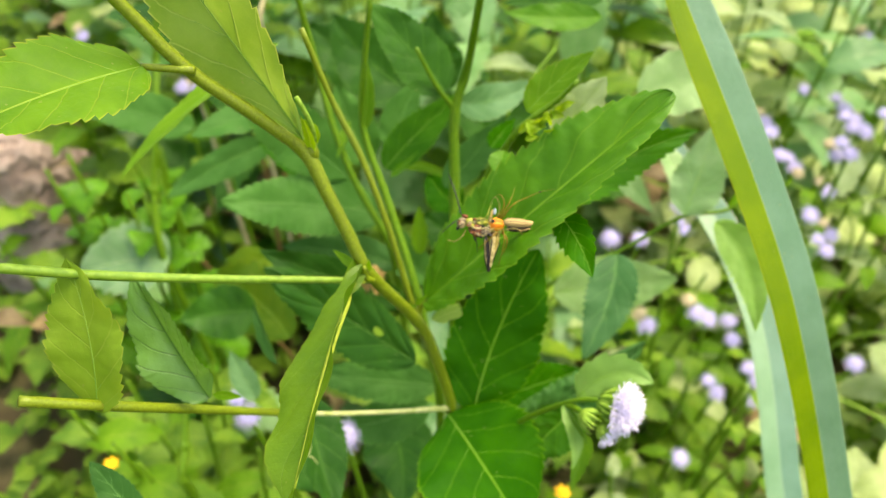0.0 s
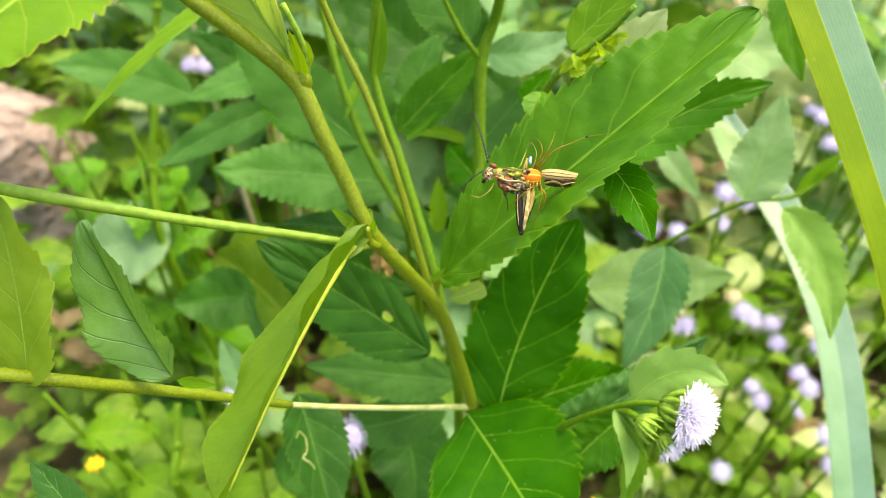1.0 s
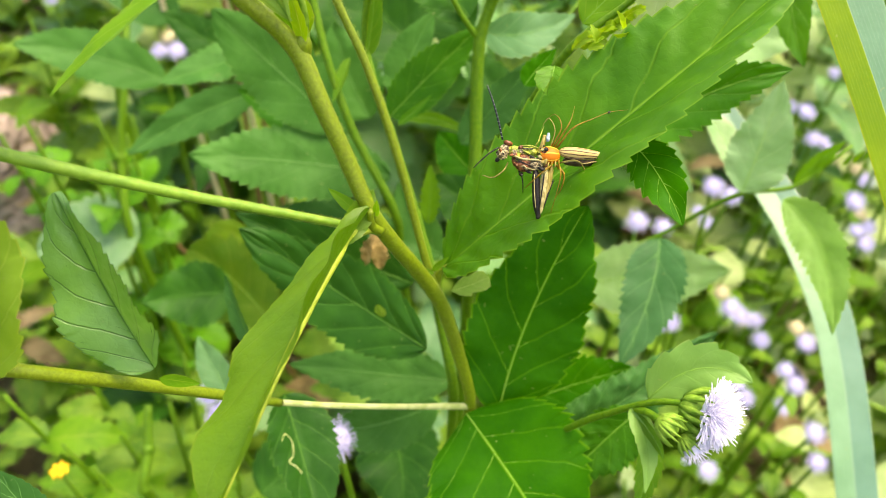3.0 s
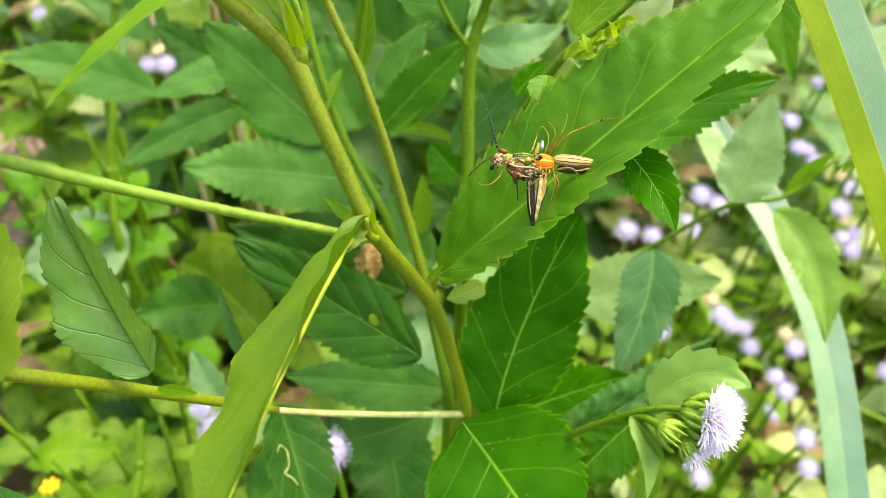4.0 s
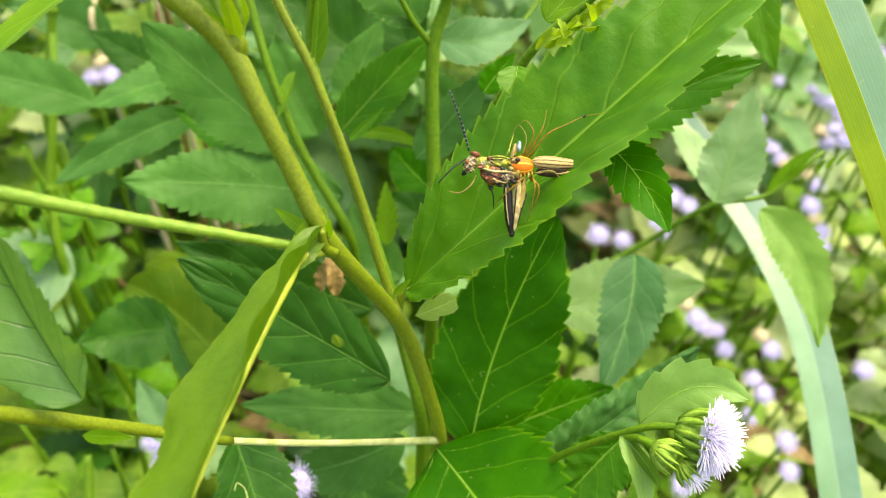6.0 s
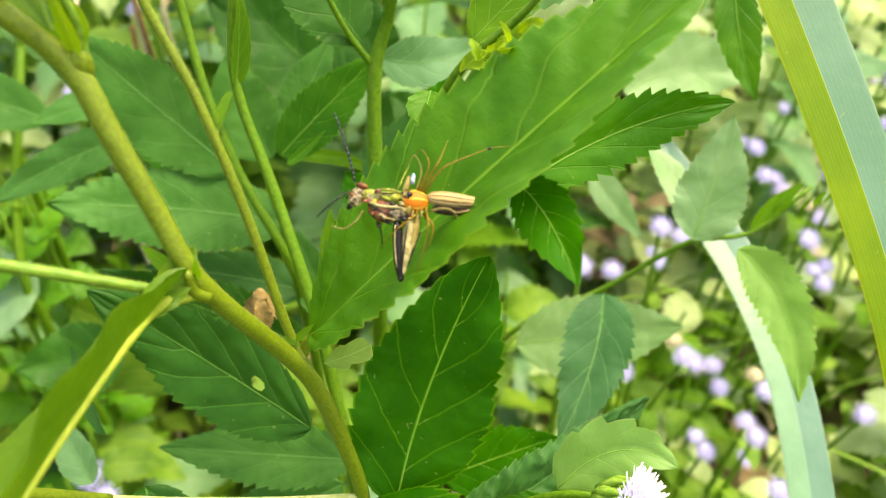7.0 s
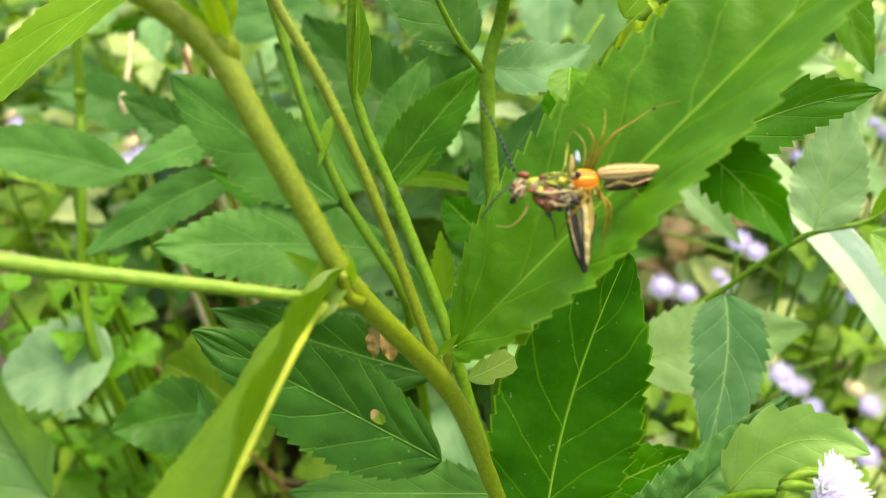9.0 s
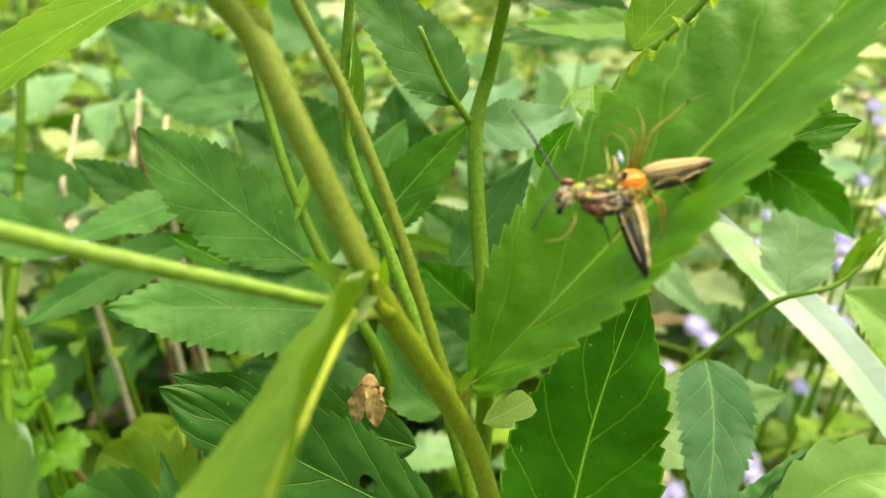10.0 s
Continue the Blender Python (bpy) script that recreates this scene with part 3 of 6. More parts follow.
# pale scrap by the leaf's foot
wleaf((-0.0105, 0.0155, 0.3508), (-0.0071, 0.0175, 0.3510), (-0.0037, 0.0198, 0.3516), N, 0.0040, LEAF_PALE, "small pale torn leaf scrap", name="leaf_scrap", rib=False, teeth=2, bite=0.16, cols=4, widest=0.62, full=0.32)

# ---- second weed, close behind ----
rear = thing("weed_plant", "green weed with slender upright stems and toothed leaves", "plant", at=(-0.02, 0.07, 0.0))


def rleaf(*a, **k):
    return wleaf(*a, plant=rear, **k)


def rstem(*a, **k):
    return wstem(*a, plant=rear, **k)


rstem([(-0.0074, 0.0698, 0.4097), (-0.0114, 0.0783, 0.3824), (-0.0140, 0.0758, 0.3712), (-0.0123, 0.0668, 0.3469), (-0.0106, 0.0589, 0.3281), (-0.012, 0.075, 0.1), (-0.012, 0.078, -0.01)], (0.0010, 0.0012, 0.0015, 0.0016, 0.0018, 0.002, 0.0022), STEM_THIN, count=40)
rstem([(-0.0140, 0.0758, 0.3712), (-0.0195, 0.0754, 0.3789), (-0.0247, 0.0745, 0.3903)], (0.0008, 0.0006, 0.0005), STEM_THIN, "twig", count=10)
rstem([(-0.0335, 0.0641, 0.4097), (-0.0360, 0.0616, 0.3899), (-0.0363, 0.0576, 0.3754), (-0.0291, 0.0503, 0.3580), (-0.0201, 0.0398, 0.3384), (-0.0155, 0.0334, 0.3251), (-0.0093, 0.0233, 0.3048), (-0.015, 0.06, 0.08), (-0.018, 0.065, -0.01)], (0.0007, 0.0008, 0.0009, 0.0011, 0.0012, 0.0012, 0.0013, 0.0016, 0.0018), STEM_THIN, count=40)
rstem([(-0.0617, 0.0862, 0.4047), (-0.0575, 0.0847, 0.3806), (-0.0516, 0.0771, 0.3616), (-0.0446, 0.0712, 0.3456), (-0.0313, 0.0647, 0.3195), (-0.03, 0.09, 0.1), (-0.03, 0.09, -0.01)], (0.0009, 0.001, 0.001, 0.0011, 0.0012, 0.0014, 0.0016), STEM_THIN, count=30)
rleaf((-0.0362, 0.0569, 0.3747), (-0.0351, 0.0590, 0.3826), (-0.0346, 0.0614, 0.3924), N, 0.004514, LEAF_OLIVE, teeth=8, roll=50, fold=30, seed=30)
rleaf((-0.0468, 0.0806, 0.3602), (-0.0475, 0.0757, 0.3566), (-0.0491, 0.0707, 0.3529), N, 0.004254, LEAF_OLIVE, teeth=8, roll=30, fold=30, seed=31)
rleaf((-0.0233, 0.0653, 0.3219), (-0.0235, 0.0684, 0.3296), (-0.0242, 0.0714, 0.3373), N, 0.005380, LEAF_OLIVE, teeth=8, roll=0, seed=36, bite=0.15)
rleaf((-0.0365, 0.0846, 0.3412), (-0.0243, 0.0862, 0.3412), (-0.0143, 0.0841, 0.3377), N, 0.003679, LEAF_OLIVE, teeth=6, roll=20, seed=37)
rleaf((-0.0137, 0.0784, 0.3725), (-0.0040, 0.0869, 0.3685), (0.0081, 0.1015, 0.3678), N, 0.011036, LEAF_BLUE, teeth=12, roll=20, seed=41, veins=0.8)
rleaf((-0.1605, 0.1304, 0.2330), (-0.1812, 0.1280, 0.2299), (-0.2078, 0.1236, 0.2220), N, 0.037263, LEAF_MINT, "pale lobed leaf", teeth=9, bite=0.07, roll=10, seed=70, widest=0.42, full=0.6, veins=1.0)
rleaf((-0.0939, 0.1021, 0.2742), (-0.1025, 0.0960, 0.2675), (-0.1110, 0.0879, 0.2580), N, 0.019390, LEAF_YELLOW, "yellowing leaf", teeth=8, roll=0, seed=71)
rleaf((0.0248, 0.1106, 0.3856), (0.0103, 0.1098, 0.3844), (-0.0043, 0.1099, 0.3849), N, 0.009484, LEAF, teeth=12, roll=10, seed=74)
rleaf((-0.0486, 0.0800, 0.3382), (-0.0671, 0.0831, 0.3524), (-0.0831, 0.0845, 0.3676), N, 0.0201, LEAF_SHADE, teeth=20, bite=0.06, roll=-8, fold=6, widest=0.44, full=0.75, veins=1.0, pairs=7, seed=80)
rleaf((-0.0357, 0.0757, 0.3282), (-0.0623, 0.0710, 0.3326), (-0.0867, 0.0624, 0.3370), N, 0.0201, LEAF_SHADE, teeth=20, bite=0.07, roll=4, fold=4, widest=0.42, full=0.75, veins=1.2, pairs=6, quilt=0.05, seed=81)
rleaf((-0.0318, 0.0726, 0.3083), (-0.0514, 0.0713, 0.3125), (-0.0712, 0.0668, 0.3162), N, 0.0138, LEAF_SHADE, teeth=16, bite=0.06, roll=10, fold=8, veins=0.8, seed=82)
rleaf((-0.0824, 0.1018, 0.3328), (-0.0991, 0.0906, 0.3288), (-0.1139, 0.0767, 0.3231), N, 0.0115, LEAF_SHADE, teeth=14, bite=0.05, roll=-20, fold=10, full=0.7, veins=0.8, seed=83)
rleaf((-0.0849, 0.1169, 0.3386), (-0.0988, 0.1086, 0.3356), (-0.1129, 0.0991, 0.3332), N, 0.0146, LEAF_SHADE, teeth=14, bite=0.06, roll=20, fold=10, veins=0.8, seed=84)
rleaf((-0.0946, 0.1165, 0.3347), (-0.1049, 0.1156, 0.3419), (-0.1144, 0.1142, 0.3490), N, 0.0119, LEAF_DARK_SHADED, teeth=12, bite=0.06, roll=0, fold=8, veins=0.8, seed=85)
rleaf((-0.0511, 0.0925, 0.3216), (-0.0677, 0.0927, 0.3295), (-0.0841, 0.0924, 0.3392), N, 0.0135, LEAF_DEEP_SHADED, teeth=14, bite=0.06, roll=10, fold=12, veins=0.8, seed=86)
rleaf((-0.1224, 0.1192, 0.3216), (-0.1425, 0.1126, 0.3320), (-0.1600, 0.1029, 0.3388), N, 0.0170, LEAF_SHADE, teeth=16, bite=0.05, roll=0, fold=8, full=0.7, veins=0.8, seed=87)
rleaf((-0.0242, 0.0485, 0.3156), (-0.0479, 0.0495, 0.3228), (-0.0696, 0.0488, 0.3319), N, 0.0153, LEAF_DARK_SHADED, teeth=18, bite=0.06, roll=-10, fold=10, veins=0.8, seed=88)
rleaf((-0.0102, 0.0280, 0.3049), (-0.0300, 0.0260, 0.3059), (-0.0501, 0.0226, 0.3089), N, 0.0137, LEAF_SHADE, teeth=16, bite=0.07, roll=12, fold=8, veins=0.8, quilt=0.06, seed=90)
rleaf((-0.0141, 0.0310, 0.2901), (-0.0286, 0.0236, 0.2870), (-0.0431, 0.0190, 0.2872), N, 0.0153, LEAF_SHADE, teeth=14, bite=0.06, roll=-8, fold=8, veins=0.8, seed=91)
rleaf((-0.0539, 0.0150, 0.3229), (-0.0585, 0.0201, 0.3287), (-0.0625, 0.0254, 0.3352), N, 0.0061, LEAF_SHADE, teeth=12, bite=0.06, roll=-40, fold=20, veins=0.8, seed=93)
rleaf((-0.0665, 0.0200, 0.2956), (-0.0716, 0.0243, 0.3007), (-0.0764, 0.0289, 0.3063), N, 0.0086, LEAF_BLUE, teeth=10, roll=0, seed=94)
rleaf((-0.0893, 0.0732, 0.2726), (-0.1021, 0.0677, 0.2747), (-0.1146, 0.0604, 0.2763), N, 0.0219, LEAF_DARK_SHADED, teeth=12, roll=0, veins=0.8, seed=95)
rleaf((-0.0777, 0.0730, 0.2579), (-0.0923, 0.0802, 0.2702), (-0.1074, 0.0826, 0.2808), N, 0.0281, LEAF_YELLOW, "yellowing leaf with torn teeth", teeth=9, bite=0.14, roll=0, widest=0.5, full=0.6, veins=0.8, seed=96)
rleaf((-0.0702, 0.0269, 0.2290), (-0.0603, 0.0388, 0.2322), (-0.0472, 0.0482, 0.2344), N, 0.0259, LEAF_DARK_SHADED, teeth=12, roll=0, seed=97)
rleaf((-0.0350, 0.0727, 0.3495), (-0.0259, 0.0802, 0.3586), (-0.0148, 0.0873, 0.3691), N, 0.0122, LEAF_DUSK, teeth=16, bite=0.06, roll=10, fold=8, veins=1.0, full=0.75, seed=100)
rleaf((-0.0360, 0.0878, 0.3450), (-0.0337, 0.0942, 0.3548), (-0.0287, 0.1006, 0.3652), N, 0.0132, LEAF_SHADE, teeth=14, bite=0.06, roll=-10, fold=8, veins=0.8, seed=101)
rleaf((-0.0169, 0.0770, 0.3761), (-0.0269, 0.0792, 0.3867), (-0.0390, 0.0799, 0.3994), N, 0.0164, LEAF_DARK_SHADED, teeth=18, bite=0.04, roll=10, fold=8, veins=1.0, full=0.75, seed=102)
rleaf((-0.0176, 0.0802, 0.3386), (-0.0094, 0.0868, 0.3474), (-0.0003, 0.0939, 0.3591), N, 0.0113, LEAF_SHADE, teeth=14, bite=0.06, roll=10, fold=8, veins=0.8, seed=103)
rleaf((-0.0023, 0.0643, 0.3677), (0.0001, 0.0663, 0.3711), (0.0036, 0.0685, 0.3753), N, 0.0057, LEAF_DEEP_SHADED, teeth=8, roll=0, fold=12, seed=104)
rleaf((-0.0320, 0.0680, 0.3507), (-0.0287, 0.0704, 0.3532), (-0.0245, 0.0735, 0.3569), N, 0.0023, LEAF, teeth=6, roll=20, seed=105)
rleaf((-0.0106, 0.0706, 0.3179), (-0.0162, 0.0751, 0.3236), (-0.0262, 0.0775, 0.3282), N, 0.0141, LEAF_DARK_SHADED, teeth=12, roll=0, veins=0.8, seed=106)
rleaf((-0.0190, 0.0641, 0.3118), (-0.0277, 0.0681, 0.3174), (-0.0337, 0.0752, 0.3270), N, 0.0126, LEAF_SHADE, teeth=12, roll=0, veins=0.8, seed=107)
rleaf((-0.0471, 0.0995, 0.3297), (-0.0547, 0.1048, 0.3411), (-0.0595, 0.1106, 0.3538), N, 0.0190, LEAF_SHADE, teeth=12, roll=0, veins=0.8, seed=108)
rleaf((-0.0129, 0.0874, 0.3226), (-0.0201, 0.0905, 0.3274), (-0.0257, 0.0934, 0.3326), N, 0.0132, LEAF_DEEP_SHADED, teeth=12, roll=0, seed=109)
rstem([(0.0125, 0.1248, 0.3665), (0.0018, 0.1088, 0.3552), (-0.0045, 0.0985, 0.3470), (-0.0135, 0.0816, 0.3400)], (0.0006, 0.0006, 0.0007, 0.0008), STEM_THIN, "twig", count=16)
rleaf((-0.1074, 0.2435, 0.3226), (-0.1321, 0.2403, 0.3412), (-0.1558, 0.2345, 0.3612), N, 0.0405, LEAF_TEAL, teeth=14, roll=0, veins=0.8, seed=130)
rleaf((-0.0855, 0.2218, 0.3394), (-0.1050, 0.2159, 0.3373), (-0.1252, 0.2087, 0.3370), N, 0.0147, LEAF_SHADE, teeth=14, roll=10, veins=0.8, seed=131)
rleaf((0.0261, 0.1314, 0.3821), (0.0103, 0.1337, 0.3783), (-0.0070, 0.1350, 0.3757), N, 0.0095, LEAF_DARK_SHADED, teeth=16, roll=10, fold=10, veins=1.0, seed=132)
rleaf((0.0271, 0.1363, 0.3819), (0.0120, 0.1397, 0.3852), (-0.0070, 0.1420, 0.3876), N, 0.0110, LEAF_DARK_SHADED, teeth=16, roll=-10, fold=10, veins=1.0, seed=133)
rleaf((-0.0829, 0.3260, 0.3356), (-0.1179, 0.3217, 0.3529), (-0.1497, 0.3144, 0.3696), N, 0.0399, LEAF_TEAL, teeth=12, roll=0, seed=134)
rleaf((0.0217, 0.2420, 0.2894), (0.0258, 0.2522, 0.3197), (0.0201, 0.2589, 0.3425), N, 0.0228, LEAF_BLUE, teeth=12, roll=0, veins=0.8, seed=135)
rleaf((-0.0411, 0.2254, 0.3273), (-0.0321, 0.2272, 0.3315), (-0.0186, 0.2292, 0.3378), N, 0.0184, LEAF_BLUE, teeth=12, roll=0, seed=136)
rleaf((-0.0061, 0.1672, 0.2900), (-0.0182, 0.1738, 0.3022), (-0.0292, 0.1769, 0.3094), N, 0.0179, LEAF_DARK_SHADED, teeth=12, roll=0, veins=0.8, seed=137)
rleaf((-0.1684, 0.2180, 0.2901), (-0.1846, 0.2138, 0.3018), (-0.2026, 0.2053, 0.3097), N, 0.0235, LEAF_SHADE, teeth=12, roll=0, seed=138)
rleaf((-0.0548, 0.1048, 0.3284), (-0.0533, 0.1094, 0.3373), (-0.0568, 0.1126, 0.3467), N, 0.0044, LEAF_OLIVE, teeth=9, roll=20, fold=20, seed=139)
# Dark leaves added to shade the bright gaps between the stems.
rleaf((-0.0378, 0.1462, 0.3278), (-0.0585, 0.1474, 0.3422), (-0.0711, 0.1500, 0.3591), N, 0.0285, LEAF_DARK_SHADED, teeth=16, roll=0, veins=0.8, seed=140)
rleaf((-0.0526, 0.1745, 0.3111), (-0.0734, 0.1748, 0.3255), (-0.0906, 0.1743, 0.3406), N, 0.0310, LEAF_DARK_SHADED, teeth=16, roll=0, veins=0.8, seed=141)
rleaf((-0.0261, 0.1551, 0.3275), (-0.0337, 0.1596, 0.3401), (-0.0359, 0.1655, 0.3555), N, 0.0202, LEAF_DARK_SHADED, teeth=16, roll=0, veins=0.8, seed=142)
# leafy shoot behind the spider's leaf
rstem([(-0.0036, 0.0442, 0.3672), (0.0013, 0.0433, 0.3802), (0.0062, 0.0426, 0.3905), (0.0137, 0.0429, 0.3986), (0.0173, 0.0428, 0.4039)], (0.0010, 0.0009, 0.0008, 0.0006, 0.0005), STEM_THIN, "shoot", count=20)
rstem([(-0.0036, 0.0442, 0.3672), (-0.0082, 0.0512, 0.3459), (-0.0101, 0.0595, 0.3257)], (0.0010, 0.0011, 0.0012), STEM_THIN, "shoot", count=10)
rleaf((0.0070, 0.0457, 0.3928), (0.0127, 0.0487, 0.3991), (0.0203, 0.0514, 0.4065), N, 0.0092, LEAF_OLIVE, "young bright green leaf", teeth=12, bite=0.06, roll=-12, fold=14, veins=1.0, seed=46)
rleaf((0.0142, 0.0494, 0.3839), (0.0193, 0.0527, 0.3905), (0.0245, 0.0558, 0.3979), N, 0.0119, LEAF_PALE_HAZE, "pale underside of a leaf", teeth=9, bite=0.08, roll=10, fold=6, veins=1.0, seed=47)
for k in range(5):
    a = Vector((0.0076, 0.0294, 0.3968)) + Vector((0.0012 * k, 0.0004 * (k % 3), 0.0009 * k))
    b = a + Vector((0.0026 * math.cos(k * 2.1), 0.0014, 0.0026 * math.sin(k * 2.1)))
    rleaf(a, (a + b) / 2 + Vector((0, -0.0008, 0.0004)), b, N, 0.0015 + 0.0004 * (k % 3), LEAF_LIME, name="young_leaf", rib=False, teeth=4, bite=0.2, fold=30, roll=25 * k, cols=2)
for k, (a, b, c) in enumerate((((0.0057, 0.0416, 0.3896), (0.0082, 0.0401, 0.3931), (0.0112, 0.0438, 0.3918)), ((0.0074, 0.0418, 0.3901), (0.0094, 0.0399, 0.3929), (0.0119, 0.0432, 0.3909)), ((0.0089, 0.0424, 0.3912), (0.0109, 0.0407, 0.3945), (0.0134, 0.0444, 0.3931)), ((0.0104, 0.0432, 0.3927), (0.0118, 0.0410, 0.3951), (0.0138, 0.0442, 0.3929)), ((0.0120, 0.0435, 0.3935), (0.0135, 0.0412, 0.3957), (0.0157, 0.0443, 0.3933)), ((0.0135, 0.0441, 0.3946), (0.0151, 0.0422, 0.3978), (0.0175, 0.0458, 0.3965)))):
    rleaf(a, b, c, N, 0.0024, LEAF_LIME, name="young_leaf", rib=False, teeth=10, bite=0.10, fold=26, roll=30 * (k % 3) - 20, wave=0.12, cols=3, seed=k)
# dry calyx, a hanging bell of papery lobes
CALYX = Vector((-0.0327, 0.0438, 0.3327))
calyx = on(rear, part("dry_calyx", (lambda b: (egg(b, CALYX + Vector((0.0003, 0.0005, 0.0012)), (0.1, 0.2, 1), 0.0040, 0.0030, 0.0028, taper=0.1, bumpy=0.3), b)[1])(bmesh.new()), DRY, rear, "dry tan seed calyx"))
for k in range(5):
    a = k * 1.257 + 0.3
    d = Vector((math.cos(a), math.sin(a), 0))
    lobe = leaf_bm(CALYX + d * 0.0010 + Vector((0, 0, 0.0022)), CALYX + d * 0.0022 - Vector((0, 0, 0.0018)), CALYX + d * (0.0029 + 0.0005 * (k % 2)) - Vector((0, 0, 0.0052 + 0.0009 * (k % 3))), d, 0.0042, teeth=4, wave=0.2, bite=0.03, fold=14, cols=3, seed=k, widest=0.45)
    part("calyx_lobe", lobe, DRY, calyx)

# ---- twig on the right ----
shrub = thing("weed_plant", "slender weed twig with blue-green toothed leaves", "plant", at=(0.05, 0.1, 0.0))


def sleaf(*a, **k):
    return wleaf(*a, plant=shrub, **k)


wstem([(0.0853, 0.0951, 0.3420), (0.0733, 0.0889, 0.3312), (0.0599, 0.0891, 0.3259), (0.0425, 0.0895, 0.3067), (0.0214, 0.0861, 0.2912), (0.0132, 0.0870, 0.2713), (0.03, 0.12, 0.06), (0.03, 0.12, -0.01)], (0.0005, 0.0006, 0.0007, 0.0007, 0.0008, 0.001, 0.0013, 0.0016), STEM_THIN, plant=shrub, count=40)
sleaf((0.0382, 0.0701, 0.3227), (0.0364, 0.0547, 0.3161), (0.0298, 0.0363, 0.3090), N, 0.0161, LEAF_TEAL, teeth=16, bite=0.06, roll=10, fold=14, veins=1.3, full=0.75, seed=50)
sleaf((0.0578, 0.0813, 0.3326), (0.0603, 0.0882, 0.3436), (0.0624, 0.0963, 0.3584), N, 0.0169, LEAF_MINT, teeth=14, bite=0.05, roll=0, fold=10, veins=1.2, seed=51)
sleaf((0.0653, 0.0733, 0.3380), (0.0754, 0.0628, 0.3309), (0.0796, 0.0482, 0.3181), N, 0.0119, LEAF_SMOOTH, teeth=16, bite=0.08, roll=14, fold=14, veins=1.0, seed=52)
sleaf((0.0206, 0.0756, 0.2953), (0.0415, 0.0775, 0.3015), (0.0615, 0.0772, 0.3082), N, 0.0214, LEAF_MINT, teeth=14, bite=0.05, roll=5, fold=6, veins=1.2, seed=53)
sleaf((0.0658, 0.0993, 0.3213), (0.0591, 0.1110, 0.3272), (0.0494, 0.1232, 0.3341), N, 0.011803, LEAF_MINT, teeth=10, roll=20, seed=54)
sleaf((0.0732, 0.0891, 0.3314), (0.0774, 0.0916, 0.3379), (0.0828, 0.0939, 0.3440), N, 0.005435, LEAF_OLIVE, teeth=8, roll=20, seed=55)
sleaf((0.0430, 0.1317, 0.3422), (0.0601, 0.1431, 0.3454), (0.0820, 0.1502, 0.3427), N, 0.023567, LEAF_MINT, teeth=10, roll=10, seed=56)
sleaf((0.0552, 0.1050, 0.3866), (0.0582, 0.0965, 0.3761), (0.0632, 0.0887, 0.3661), N, 0.009197, LEAF, teeth=10, roll=25, seed=57)
sleaf((0.0376, 0.1255, 0.3200), (0.0457, 0.1203, 0.3127), (0.0551, 0.1148, 0.3047), N, 0.009657, LEAF_MINT, teeth=8, roll=0, seed=58)
for k in range(6):
    a = Vector((0.0770, 0.0910, 0.3344)) + Vector((0.0022 * k, 0, 0.0012 * k))
    sleaf(a, a + Vector((0.0004, 0, 0.0025)), a + Vector((0.0015, 0, 0.0045)), N, 0.0012, LEAF_OLIVE, name="young_leaf", rib=False, teeth=3, roll=40 * k, cols=2)


# ---- lilac flower heads ----
def head_bm(radius, florets, seed):
    """A dome of fine curled threads."""
    rnd, bm = random.Random(seed), bmesh.new()
    for k in range(florets):
        a, h = k * 2.39996, 1 - 1.05 * (k + 0.5) / florets
        s = math.sqrt(max(0.0, 1 - h * h))
        way = Vector((s * math.cos(a), s * math.sin(a), h * 0.8 + 0.15)).normalized()
        foot = Vector((way.x * radius * 0.35, way.y * radius * 0.35, way.z * radius * 0.2))
        bend = Vector((rnd.uniform(-1, 1), rnd.uniform(-1, 1), rnd.uniform(-0.6, 0.6))) * radius * 0.16
        reach = radius * rnd.uniform(0.85, 1.1)
        tube(bm, [foot, foot + way * reach * 0.45 + bend * 0.4, foot + way * reach * 0.75 + bend], (radius * 0.022, radius * 0.020, radius * 0.012), 5, 4)
    egg(bm, (0, 0, radius * 0.12), (0, 0, 1), radius * 0.7, radius * 1.3, radius * 1.3, up=(1, 0, 0))
    return bm


def cup_bm(radius):
    """The green cup of narrow bracts under a head."""
    bm = bmesh.new()
    egg(bm, (0, 0, -radius * 0.35), (0, 0, 1), radius * 1.1, radius * 1.15, radius * 1.15, up=(1, 0, 0), rings=8, ring=12)
    for k in range(14):
        a = k * 2.39996
        d = Vector((math.cos(a), math.sin(a), 0))
        tube(bm, [d * radius * 0.3 + Vector((0, 0, -radius * 0.8)), d * radius * 0.66 + Vector((0, 0, -radius * 0.3)), d * radius * 0.78 + Vector((0, 0, radius * 0.28))],
             (radius * 0.08, radius * 0.1, radius * 0.02), 5, 5)
    return bm


def turned(ob, place, way):
    ob.matrix_local = Matrix.Translation(place) @ Vector(way).to_track_quat("Z", "Y").to_matrix().to_4x4()
    return ob


FLOWER = Vector((0.0374, -0.0019, 0.3480))
flower = thing("flower_plant", "weed with a fluffy pale lilac flower head and green buds", "flower", at=(0.0253, 0.0021, 0.3407))
RIGHT, UPWARD, TOWARD = [Vector(v) for v in ((0.9882, 0.1503, 0.0284), (-0.1233, 0.6733, 0.7290), (0.0905, -0.7240, 0.6839))]


def fpart(ob):
    return on(flower, ob)


